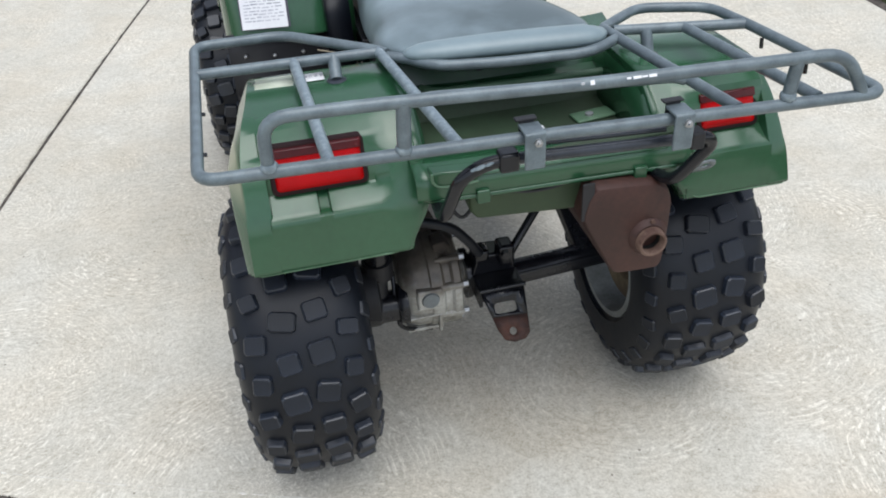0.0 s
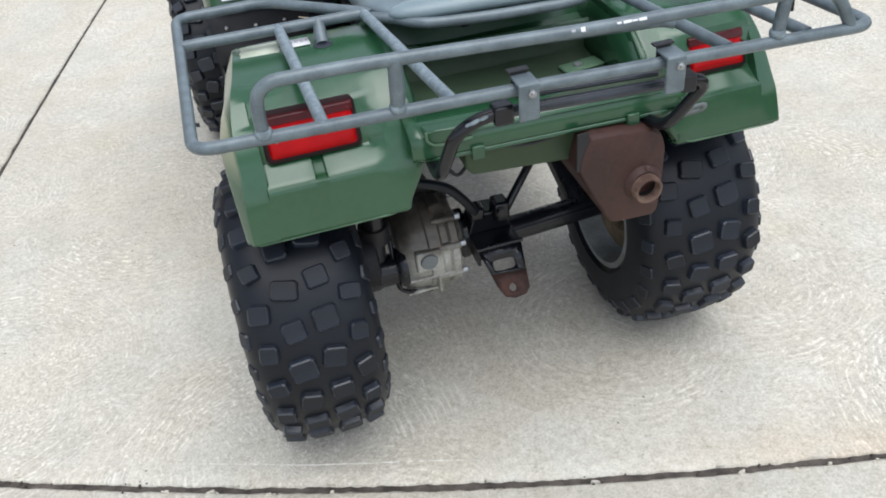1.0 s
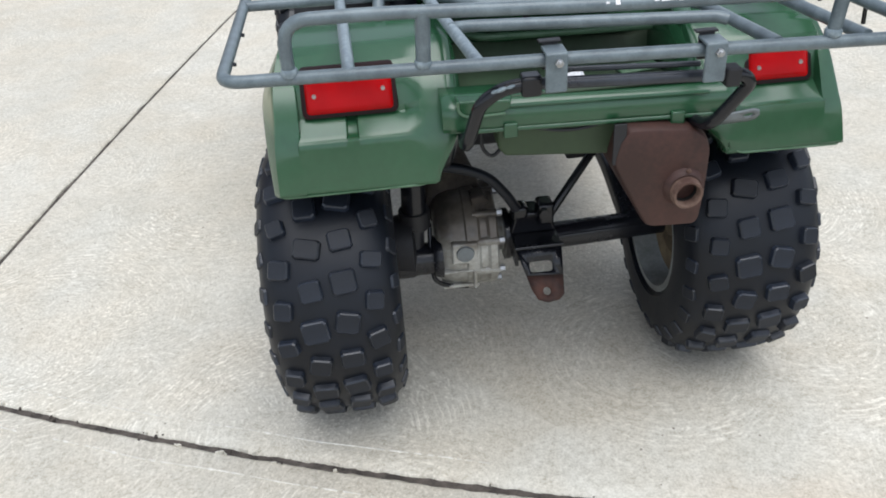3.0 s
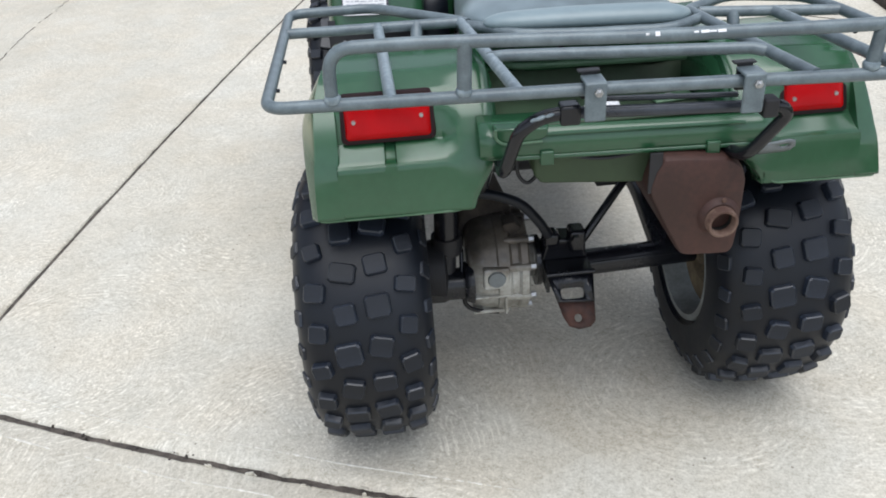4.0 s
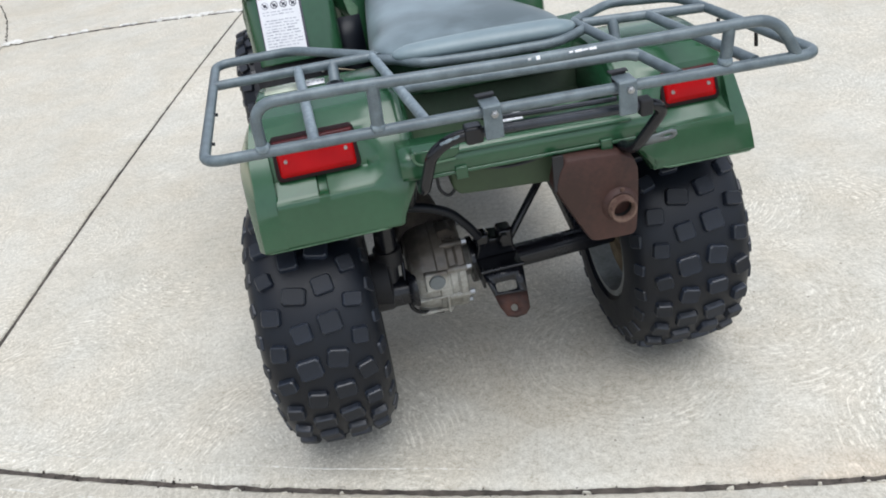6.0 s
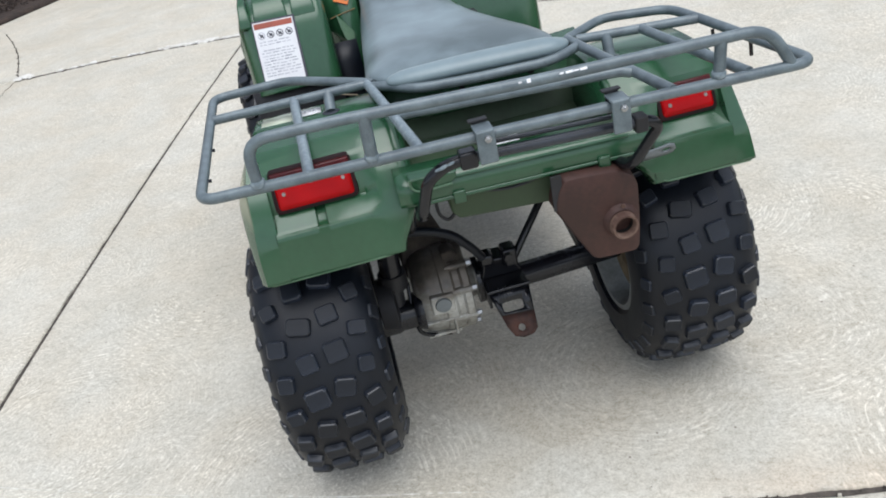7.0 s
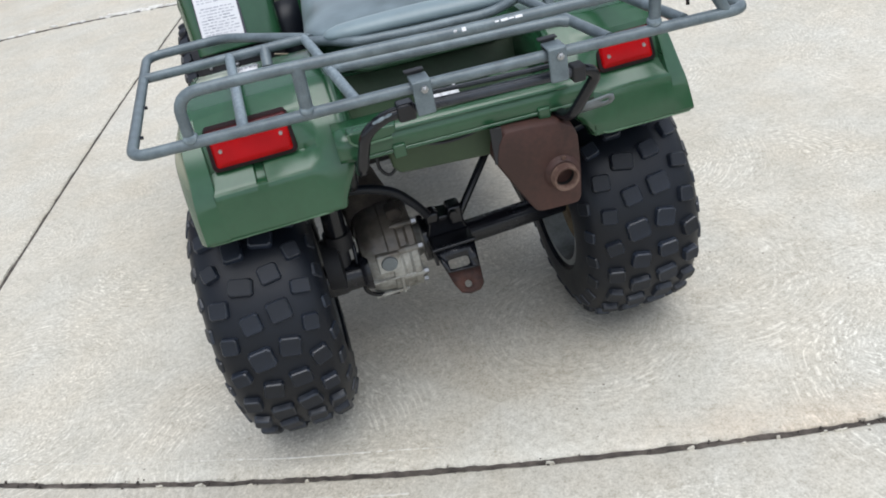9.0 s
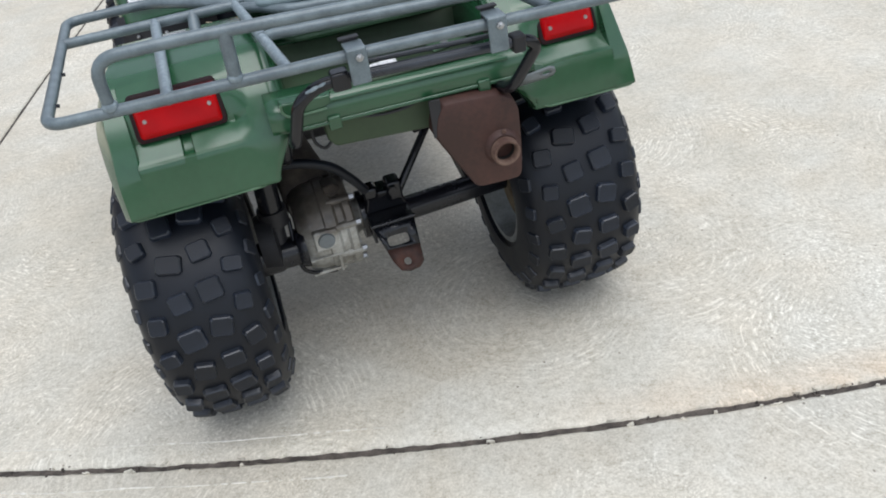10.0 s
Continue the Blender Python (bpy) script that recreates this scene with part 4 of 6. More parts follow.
def rear_fender(side, outs, x_top, x_flap, light0, light1, drop, mat):
    """side: -1 left, +1 right. The inner edge runs from x_flap at the bottom to x_top above."""
    f = new("rear_fender")
    f.parent = bike
    tagged(f, "glossy green moulded plastic rear fender" + (", sun-faded at its outer shoulder" if side < 0 else ""))
    n = 79
    x_out = outs[0]
    lines = {k: smooth_line([(0, y, z) for y, z in BASE], n) if k == "base" else linear_line([(0, y, z) for y, z in p], n) for k, p in (("base", BASE), ("facet", FACET), ("groove", GROOVE))}
    base = lines["base"]
    near, far = (light1, light0) if side < 0 else (light0, light1)
    mid = 0.5 * (light0 + light1)
    lo, hi = far - side * -0.010, near + side * -0.014
    if side < 0:
        cols = [(x_out + side * 0.003, "base", 0.13), (x_out + side * 0.001, "base", 0.08), (x_out, "base", 0.046), (x_out - side * 0.003, "base", 0.040), (x_out - side * 0.010, "base", 0.027),
                (x_out - side * 0.017, "base", 0.0135), (x_out - side * 0.0245, "base", 0.0)]
    else:
        cols = [(x_out + 0.003, "base", 0.13), (x_out + 0.002, "base", 0.09), (x_out + 0.001, "base", 0.05), (x_out + 0.0005, "base", 0.020), (x_out, "base", 0.007), (x_out - 0.001, "base", 0.0015), (x_out - 0.004, "base", 0.0)]
    gr = "groove" if side < 0 else "facet"
    cols += [(lo + side * 0.002, "base", 0), (lo, "facet", 0), (mid + side * 0.013, "facet", 0), (mid + side * 0.010, gr, 0), (mid - side * 0.010, gr, 0), (mid - side * 0.013, "facet", 0), (hi, "facet", 0), (hi - side * 0.024, "base", 0)]
    rows = []
    for i in range(n):
        p = base[i]
        t = (base[min(i + 8, n - 1)] - base[max(i - 8, 0)]).normalized()
        nrm = Vector((0, -t.z, t.y))
        g = max(0.0, min(1.0, (p.z - 0.615) / 0.10))
        x_in = x_flap + (x_top - x_flap) * g * g * (3 - 2 * g) if i < n // 2 else x_top
        # the outer edge swells at half height and draws in over the top
        s = i / (n - 1)
        ease = (lambda v: v * v * (3 - 2 * v)) if side < 0 else (lambda v: v)
        wid = outs[0] + (outs[1] - outs[0]) * ease(min(1, s / 0.36)) if s < 0.36 else outs[1] + (outs[2] - outs[1]) * ease(min(1, (s - 0.36) / 0.42))
        cut = 0.40 + 0.60 * ease(min(1, s / 0.42)) if side < 0 else 1.0
        row = [Vector((wid + (x - x_out) * cut if j < 7 else x, lines[k][i].y, lines[k][i].z)) - nrm * (d * cut if 1 < j < 7 else d) for j, (x, k, d) in enumerate(cols)]
        start = hi - side * 0.024
        for k in range(1, 7):
            row.append(Vector((start + (x_in - start) * k / 6, p.y, p.z)))
        row += [Vector((x_in - side * 0.005, p.y, p.z)) - nrm * 0.003, Vector((x_in - side * 0.008, p.y, p.z)) - nrm * 0.012, Vector((x_in - side * 0.009, p.y, p.z)) - nrm * 0.035]
        rows.append([q + Vector((0, 0, drop * min(1.0, max(0.0, (p.z - 0.618) / 0.1)))) for q in row])
    part("fender_skin", sheet_bm(rows), mat, f, thick=0.004, smooth=38)
    lip = [(x_out + side * 0.002, 0.14, 0.609)] + ([(x_out, 0.035, 0.609), (x_out - side * 0.015, 0.0165, 0.610)] if side < 0 else [(x_out + 0.001, 0.040, 0.609), (x_out - 0.006, 0.0155, 0.610)]) + [ (x_flap + side * 0.02, 0.0145, 0.612),
           (x_flap - side * 0.006, 0.020, 0.620), (x_flap * 0.5 + x_top * 0.5 - side * 0.007, 0.030, 0.670), (x_top - side * 0.006, 0.034, 0.705)]
    part("rolled_lip", tube_bm([(x, y, z + 0.006 + drop * max(0.0, (z - 0.618) / 0.1)) for x, y, z in lip], 0.0034, 10, 0.02 if side < 0 else 0.008), M_EDGE, f, "pale worn rolled edge")
    # inner wall towards the tray
    wall = []
    for y, z in ((0.045, 0.737), (0.080, 0.782), (0.112, 0.809), (0.152, 0.8315), (0.21, 0.836), (0.29, 0.836), (0.352, 0.828), (0.40, 0.77)):
        z += drop
        wall.append([(x_top, y, z), (x_top - side * 0.010, y, z - 0.006), (x_top - side * 0.020, y + 0.004, z - 0.035), (x_top - side * 0.032, y + 0.006, min(z - 0.05, 0.69))])
    part("inner_wall", sheet_bm(wall), M_GREEN, f, thick=0.004, smooth=50)
    # the lamp, sunk into the panel
    lamp = new("tail_light")
    lamp.parent = bike
    tagged(lamp, "red plastic tail light in a dark bezel")
    z0, z1 = 0.738 + drop, (0.815 if side < 0 else 0.806) + drop
    ya, yb = 0.064, 0.094

    def ring(g, y):
        """A rounded rectangle on the lamp's sloping face."""
        out = []
        r = 0.010 if g > -0.004 else 0.007
        for cx, cz, t0 in ((light1 + g - r, z1 + g - r, 0), (light0 - g + r, z1 + g - r, 1), (light0 - g + r, z0 - g + r, 2), (light1 + g - r, z0 - g + r, 3)):
            for q in range(5):
                t = (t0 + q / 4) * math.pi / 2
                x, z = cx + r * math.cos(t), cz + r * math.sin(t)
                out.append((x, y + ya + (yb - ya) * (z - z0) / (z1 - z0), z))
        return out

    part("bezel", loft_bm([ring(-0.004, -0.001), ring(0.0005, 0.000), ring(0.002, 0.005), ring(0.002, 0.030)]), M_DKLENS, lamp, "slim dark bezel", smooth=40)
    part("lens", loft_bm([ring(-0.018, -0.0070), ring(-0.011, -0.0058), ring(-0.0065, -0.002), ring(-0.006, 0.01)]), M_LENS, lamp, "bright red ribbed lens", smooth=50)
    slope = lambda z, out: ya + (yb - ya) * (z - z0) / (z1 - z0) - out
    # the dark reflection along the lens top is built as a maroon strip
    za, zb = z1 - 0.016, z1 - 0.003
    band = [[(x, slope(za, out), za), (x, slope(zb, out), zb), (x, slope(zb, -0.01), zb), (x, slope(za, -0.01), za)] for x, out in ((light0 + 0.004, 0.006), (light0 + 0.008, 0.0085), (light1 - 0.008, 0.0085), (light1 - 0.004, 0.006))]
    part("lens_reflection_band", loft_bm(band), M_MAROON, lamp, "dark reflection painted as a maroon band on the lens", bevel=0.0015)
    for x, z in ((light0 + 0.022, z1 - 0.040), (light1 - 0.022, z1 - 0.036)):
        part("lens_screw", lathe_bm([(0.004, 0.0), (0.003, 0.0042), (-0.004, 0.0035), (-0.0045, 0.0)], "y", 12, (x, ya + (yb - ya) * (z - z0) / (z1 - z0) - 0.0055, z)), M_STEEL, lamp, "small bright screw")
    return f


left = rear_fender(-1, (-0.502, -0.507, -0.474), -0.184, -0.224, -0.438, -0.276, 0.0, M_GREENF)
right = rear_fender(1, (0.517, 0.496, 0.474), 0.262, 0.312, 0.344, 0.464, -0.014, M_GREEN)
# printed strip on the left fender
def crown_z(y):
    for (y0, z0), (y1, z1) in zip(BASE[5:], BASE[6:]):
        if y0 <= y <= y1:
            return z0 + (z1 - z0) * (y - y0) / (y1 - y0)
    return 0.8


def fender_patch(name, x0, x1, y0, y1, mat, label, skew=0.0, lift=0.0045, ragged=0.0):
    """A thin patch that follows the fender's crown."""
    rr = random.Random(3)
    rows = []
    for k in range(9):
        y = y0 + (y1 - y0) * k / 8
        w0, w1 = rr.uniform(0, ragged), rr.uniform(0, ragged)
        rows.append([(x, y + skew * (x - x0), crown_z(y + skew * (x - x0)) + lift) for x in (x0 + w0, 0.5 * (x0 + x1), x1 - w1)])
    part(name, sheet_bm(rows), mat, left, label, thick=0.001)


fender_patch("warning_strip", -0.356, -0.312, 0.280, 0.326, M_WHITE, "white printed strip label", lift=0.0065)
for k in range(4):
    fender_patch("print_mark", -0.349 + 0.010 * k, -0.343 + 0.010 * k, 0.298, 0.308, M_INK, "", lift=0.0078)
fender_patch("pale_patch", -0.442, -0.368, 0.280, 0.345, M_PALE, "pale patch on the fender crown", ragged=0.004, skew=-0.06)

# rear cover between the fenders
cover = new("rear_cover")
cover.parent = bike
tagged(cover, "green plastic rear cover with a tray under the rack")
lipz = lambda x: 0.717 - 0.026 * (x + 0.14)
grid = []
for y, dz in ((0.062, 0.055), (0.030, 0.050), (0.010, 0.045), (0.000, 0.036), (-0.003, 0.022), (-0.004, 0.008), (-0.003, 0.0)):
    grid.append([(x, y, lipz(x) + dz) for x in [-0.205 + 0.505 * k / 24 for k in range(25)]])
part("cover_skin", sheet_bm(grid), M_GREEN, cover, thick=0.005, smooth=50)
part("cover_lip", tube_bm([(-0.20, 0.01, lipz(-0.2) - 0.002), (-0.16, -0.002, lipz(-0.16) - 0.001), (0.26, -0.002, lipz(0.26)), (0.30, 0.012, lipz(0.3))], 0.0045, 10, 0.02), M_GREEN, cover)
part("upper_bead", tube_bm([(-0.16, 0.001, lipz(-0.16) + 0.040), (0.25, 0.001, lipz(0.25) + 0.040)], 0.0035, 8, 0), M_GREEN, cover)
for x in (-0.092, 0.196):
    part("clip", box_bm(x - 0.012, x + 0.012, -0.012, 0.012, lipz(x) - 0.014, lipz(x) + 0.012), M_GREEN, cover, bevel=0.003)
tray = sheet_bm([[(x, y, z) for x in (-0.185, -0.13, -0.05, 0.08, 0.19, 0.275)] for y, z in ((0.02, 0.764), (0.06, 0.762), (0.080, 0.730), (0.16, 0.718), (0.25, 0.716), (0.285, 0.720), (0.305, 0.764))])
part("tray", tray, M_TRAY, cover, "dusty green tray floor", thick=0.004, smooth=35)
ledge = sheet_bm([[(x, y + 0.035 * max(0.0, abs(x - 0.08) / 0.2 - 0.7), z) for x in (-0.20, -0.16, -0.11, -0.05, 0.08, 0.19, 0.25, 0.29)] for y, z in ((0.300, 0.762), (0.302, 0.768), (0.318, 0.771), (0.330, 0.774), (0.345, 0.800), (0.36, 0.835), (0.40, 0.845))])
part("ledge_lip", tube_bm([(-0.125, 0.325, 0.776), (-0.100, 0.300, 0.774), (0.08, 0.291, 0.773), (0.245, 0.283, 0.773), (0.275, 0.300, 0.775)], 0.0075, 10, 0.03), M_EDGE, cover, "pale worn ledge edge")
part("tray_ledge", ledge, M_GREEN, cover, "green ledge across the tray", thick=0.004, smooth=40)
for x in (0.0, 0.16):
    part("ledge_hole", lathe_bm([(0.0, 0.0), (0.0, 0.007), (-0.002, 0.007), (-0.002, 0.0)], "y", 14, (x, 0.340, 0.793)), M_SOOT, cover)
tabm = Matrix.Translation((0.192, 0.205, 0.722)) @ Matrix.Rotation(radians(8), 4, "Z")
part("tray_tab", box_bm(-0.042, 0.042, -0.020, 0.020, -0.004, 0.002, m=tabm), M_EDGE, cover, bevel=0.003)
part("tab_bolt", lathe_bm([(0.004, 0.0), (0.004, 0.009), (0.009, 0.008), (0.010, 0.0)], "z", 14, (0.184, 0.203, 0.719)), M_STEEL, cover, "small bright bolt")
# torn white label hanging over the tray behind the rod
rows = []
for i in range(27):
    u = i / 26
    x = -0.004 + 0.062 * u
    wide = (0.008 + 0.008 * u) * (1 + 0.5 * noise.noise((u * 9, 1, 0))) + (0.006 if u > 0.8 else 0)
    rows.append([(x, 0.106 + wide * k + 0.003 * noise.noise((u * 7, k, 4)), 0.751 + 0.010 * u + 0.20 * wide * k + 0.004 * noise.noise((u * 11, k * 2, 0))) for k in (-1.6, -0.6, 0.1, 0.6)])
part("torn_label", sheet_bm(rows), M_WHITE, cover, "torn crumpled white label", thick=0.0012, smooth=0)
pocket = [(-0.178, 0.773), (-0.090, 0.768), (-0.092, 0.754), (-0.104, 0.747), (-0.156, 0.746), (-0.171, 0.749), (-0.178, 0.758)]
part("pocket_panel", prism_bm(pocket, -0.006, 0.02, taper=1.1), M_GREEN, cover, bevel=0.003)
part("pocket_rim", tube_bm([(-0.179, -0.006, 0.772), (-0.179, -0.006, 0.757), (-0.170, -0.007, 0.7475), (-0.156, -0.007, 0.745), (-0.100, -0.007, 0.746)], 0.0024, 8, 0.006), M_EDGE, cover, "pale worn rim")
part("tool_box", prism_bm([(-0.112, 0.712), (-0.110, 0.672), (-0.098, 0.656), (0.094, 0.641), (0.096, 0.712)], 0.012, 0.16), M_OLIVE, cover, "dull olive box under the cover", bevel=0.006)
part("box_strap", tube_bm([(-0.05, 0.008, 0.708), (0.0, 0.006, 0.698), (0.05, 0.007, 0.700), (0.09, 0.01, 0.712)], 0.003, 8, 0.03), M_PLBLACK, cover)
tabp = new("hook_tab")
tabp.parent = bike
tagged(tabp, "bare grey steel tab with a hole")
bm = bmesh.new()
outl = [(0.262, 0.700), (0.322, 0.702), (0.334, 0.706), (0.338, 0.716), (0.334, 0.726), (0.322, 0.730), (0.285, 0.724), (0.262, 0.724)]
ov = [bm.verts.new((x, -0.002 - (z - 0.70) * 0.6, z - 0.012)) for x, z in outl]
hv = [bm.verts.new((0.318 + 0.010 * math.cos(t), -0.002 - (0.717 + 0.006 * math.sin(t) - 0.70) * 0.6, 0.705 + 0.006 * math.sin(t))) for t in (2 * math.pi * k / 14 for k in range(14))]
ed = [bm.edges.new((r[i], r[(i + 1) % len(r)])) for r in (ov, hv) for i in range(len(r))]
bmesh.ops.triangle_fill(bm, edges=ed, use_beauty=True)
part("tab_plate", bm, M_CAP, tabp, thick=0.004, smooth=30)
part("tab_stay", tube_bm([(0.265, 0.03, 0.685), (0.24, 0.06, 0.67), (0.225, 0.07, 0.70)], 0.006, 8, 0.01), M_BLACK, tabp)


# rear rack ---------------------------------------------------------------
rack = new("rear_rack")
rack.parent = bike
tagged(rack, "grey powder-coated tubular steel luggage rack, scuffed to bare metal")
Z = 0.868
R_ = 0.0100
LR, LF = (-0.536, -0.078, Z), (-0.544, 0.462, Z)
RR = (0.545, -0.136, Z - 0.006)


def bar(name, pts, r=R_, bend=0.04, label="", mat=None):
    return part(name, tube_bm(pts, r, 16, bend), mat or M_RACK, rack, label)


def weld(p, r=0.0125):
    rr = random.Random(int(p[0] * 1000) + 7)
    rings = []
    for z, k in ((-0.006, 0.86), (-0.003, 1.0), (0.003, 1.0), (0.006, 0.86)):
        rings.append([(p[0] + r * k * rr.uniform(0.95, 1.08) * math.cos(q * math.pi / 7), p[1] + r * k * rr.uniform(0.95, 1.08) * math.sin(q * math.pi / 7), p[2] + z) for q in range(14)])
    part("weld", loft_bm(rings), M_RACKW, rack)


bar("outer_tube", [(-0.190, 0.295, Z), (-0.205, 0.318, Z), (-0.37, 0.462, Z), LF, LR, (0.0, -0.106, Z), RR, (0.492, 0.200, Z), (0.472, 0.302, Z), (0.338, 0.350, Z), (0.226, 0.268, Z), (0.236, 0.235, Z)], bend=0.035, label="bent outer tube of the rack")
bar("cross_tube", [(-0.541, 0.318, Z), (-0.205, 0.309, Z)])
bar("cross_tube", [(0.245, 0.252, Z), (0.488, 0.196, Z)])
bar("cross_tube", [(-0.192, 0.280, Z), (-0.163, 0.262, Z), (-0.112, 0.212, Z - 0.003), (0.0, 0.194, Z - 0.005), (0.170, 0.182, Z - 0.006), (0.240, 0.216, Z)], bend=0.05)
bar("cross_tube", [(-0.178, 0.082, Z), (-0.15, 0.074, Z + 0.004), (0.25, 0.012, Z + 0.004), (0.268, 0.004, Z)])
bar("long_tube", [(-0.203, 0.312, Z), (-0.152, -0.098, Z)], mat=M_RACKW, label="long tube worn to pale metal")
bar("long_tube", [(-0.362, 0.314, Z), (-0.346, -0.092, Z)], mat=M_RACKW, label="long tube worn to pale metal")
bar("long_tube", [(0.231, 0.262, Z), (0.293, -0.120, Z)])
bar("long_tube", [(0.376, 0.224, Z), (0.428, -0.126, Z)])
bar("hoop", [(-0.434, -0.084, Z), (-0.432, -0.090, Z + 0.088), (-0.30, -0.097, Z + 0.089), (0.05, -0.112, Z + 0.076), (0.462, -0.128, Z + 0.070), (0.508, -0.132, Z - 0.01)], bend=0.06, label="raised hoop of the rack")
bar("post", [(-0.236, -0.096, Z), (-0.232, -0.100, Z + 0.088)], 0.0112)
bar("post", [(0.374, -0.124, Z), (0.380, -0.124, Z + 0.072)], 0.0105)
for p in ((-0.236, -0.096, Z + 0.010), (0.374, -0.124, Z + 0.010), (-0.433, -0.085, Z + 0.010)):
    weld(p)
for x, y, fx, fy in ((-0.288, 0.312, -0.291, 0.272), (0.305, 0.238, 0.303, 0.215)):
    fz = 0.836 if x < 0 else 0.822
    bar("leg", [(x, y, Z), (fx, fy, fz + 0.004)], 0.0115)
    part("foot", lathe_bm([(fz - 0.008, 0.019), (fz + 0.005, 0.0185), (fz + 0.007, 0.013)], "z", 20, (fx, fy, 0)), M_DKSTEEL, rack)
for x, y in ((-0.530, 0.150), (-0.528, 0.005)):
    part("hook_stub", tube_bm([(x - 0.004, y, Z), (x + 0.006, y, Z - 0.002)], 0.0035, 8, 0), M_BLACK, rack, "small dark stub")
for x, y, d in ((0.503, 0.14, 0.028), (0.528, 0.035, 0.040)):
    part("hook_stub", tube_bm([(x - 0.01, y, Z - 0.01), (x - 0.008, y, Z - d)], 0.0038, 8, 0), M_BLACK, rack, "small dark stub")
for x0, x1, w, mat, nm in ((0.028, 0.034, 0.004, M_STEEL, "scuff"), (0.042, 0.049, 0.007, M_WHITE, "scuff"), (0.098, 0.105, 0.003, M_WHITE, "label_scrap"), (0.108, 0.121, 0.0042, M_WHITE, "label_scrap"), (0.1215, 0.131, 0.0028, M_WHITE, "label_scrap"), (0.1325, 0.145, 0.0045, M_WHITE, "label_scrap")):
    hx = 0.5 * (x0 + x1)
    hm = Matrix.Translation((hx, -0.112 - 0.0388 * (hx - 0.05), Z + 0.0760 - 0.0146 * (hx - 0.05))) @ Matrix.Rotation(radians(58), 4, "X")
    part(nm, box_bm(-0.5 * (x1 - x0), 0.5 * (x1 - x0), -w / 2, w / 2, R_ - 0.0012, R_ + 0.0006, m=hm), mat, rack, "worn white label scrap" if nm == "label_scrap" else "bare metal scuff", bevel=0.0006)

# grab bar and clamps --------------------------------------------------------
grab = new("grab_bar")
grab.parent = bike
tagged(grab, "black tubular grab bar clamped under the rack")
part("bar", tube_bm([(-0.168, 0.03, 0.700), (-0.174, -0.055, 0.712), (-0.152, -0.085, 0.800), (-0.118, -0.087, 0.822), (-0.07, -0.088, 0.828)], 0.0112, 14, 0.03), M_BLACK, grab)
part("bar", tube_bm([(0.225, -0.098, 0.817), (0.262, -0.098, 0.812), (0.274, -0.093, 0.795), (0.232, -0.060, 0.712), (0.226, 0.03, 0.690)], 0.0108, 14, 0.03), M_BLACK, grab)
part("rod", tube_bm([(-0.07, -0.088, 0.826), (0.23, -0.098, 0.816)], 0.0095, 14, 0), M_DKSTEEL, grab, "dark steel rod")
part("rod", tube_bm([(-0.03, -0.080, 0.842), (0.19, -0.088, 0.834)], 0.0045, 10, 0), M_DKSTEEL, grab)
part("socket", box_bm(-0.090, -0.058, -0.104, -0.074, 0.810, 0.843), M_BLACK, grab, bevel=0.005)
part("socket", box_bm(0.226, 0.250, -0.112, -0.084, 0.799, 0.830), M_PLBLACK, grab, bevel=0.004)
for wx, ln, wr in ((-0.131, 0.009, 0.0030), (-0.121, 0.017, 0.0038), (-0.106, 0.012, 0.0030)):
    wz = 0.823 + 0.26 * (wx + 0.128)
    spot = [[(wx + ln * a, -0.0962 - 0.087 * (wx + 0.128) + wr * k * math.cos(q), wz + 0.26 * ln * a + wr * k * math.sin(q)) for q in (m * math.pi / 5 for m in range(10))] for a, k in ((-0.6, 0.1), (-0.4, 0.75), (0.0, 1.0), (0.35, 0.8), (0.6, 0.1))]
    part("worn_patch", loft_bm(spot), M_RACKW, grab, "bare bright wear spot", smooth=40)
for x, y, z in ((-0.043, -0.106, Z), (0.192, -0.118, Z - 0.002)):
    part("clamp", box_bm(x - 0.0165, x + 0.0165, y - 0.024, y - 0.018, z - 0.043, z + 0.018), M_RACK, grab, "grey steel clamp plate", bevel=0.003)
    part("clamp_top", box_bm(x - 0.0165, x + 0.0165, y - 0.022, y + 0.016, z + 0.0135, z + 0.0185), M_RACK, grab, bevel=0.002)
    part("clamp_hook", box_bm(x - 0.014, x + 0.010, y + 0.014, y + 0.020, z - 0.02, z + 0.024), M_PLBLACK, grab, bevel=0.002)
    part("clamp_hook", box_bm(x - 0.020, x + 0.014, y + 0.012, y + 0.026, z + 0.022, z + 0.0255), M_PLBLACK, grab, bevel=0.0015)
    part("clamp_bolt", lathe_bm([(0.0, 0.0), (0.0, 0.0065), (-0.006, 0.0065), (-0.007, 0.0035), (-0.011, 0.0035), (-0.0115, 0.0)], "y", 6, (x + 0.003, y - 0.024, z + 0.004)), M_STEEL, grab, "bright hex bolt", smooth=0)


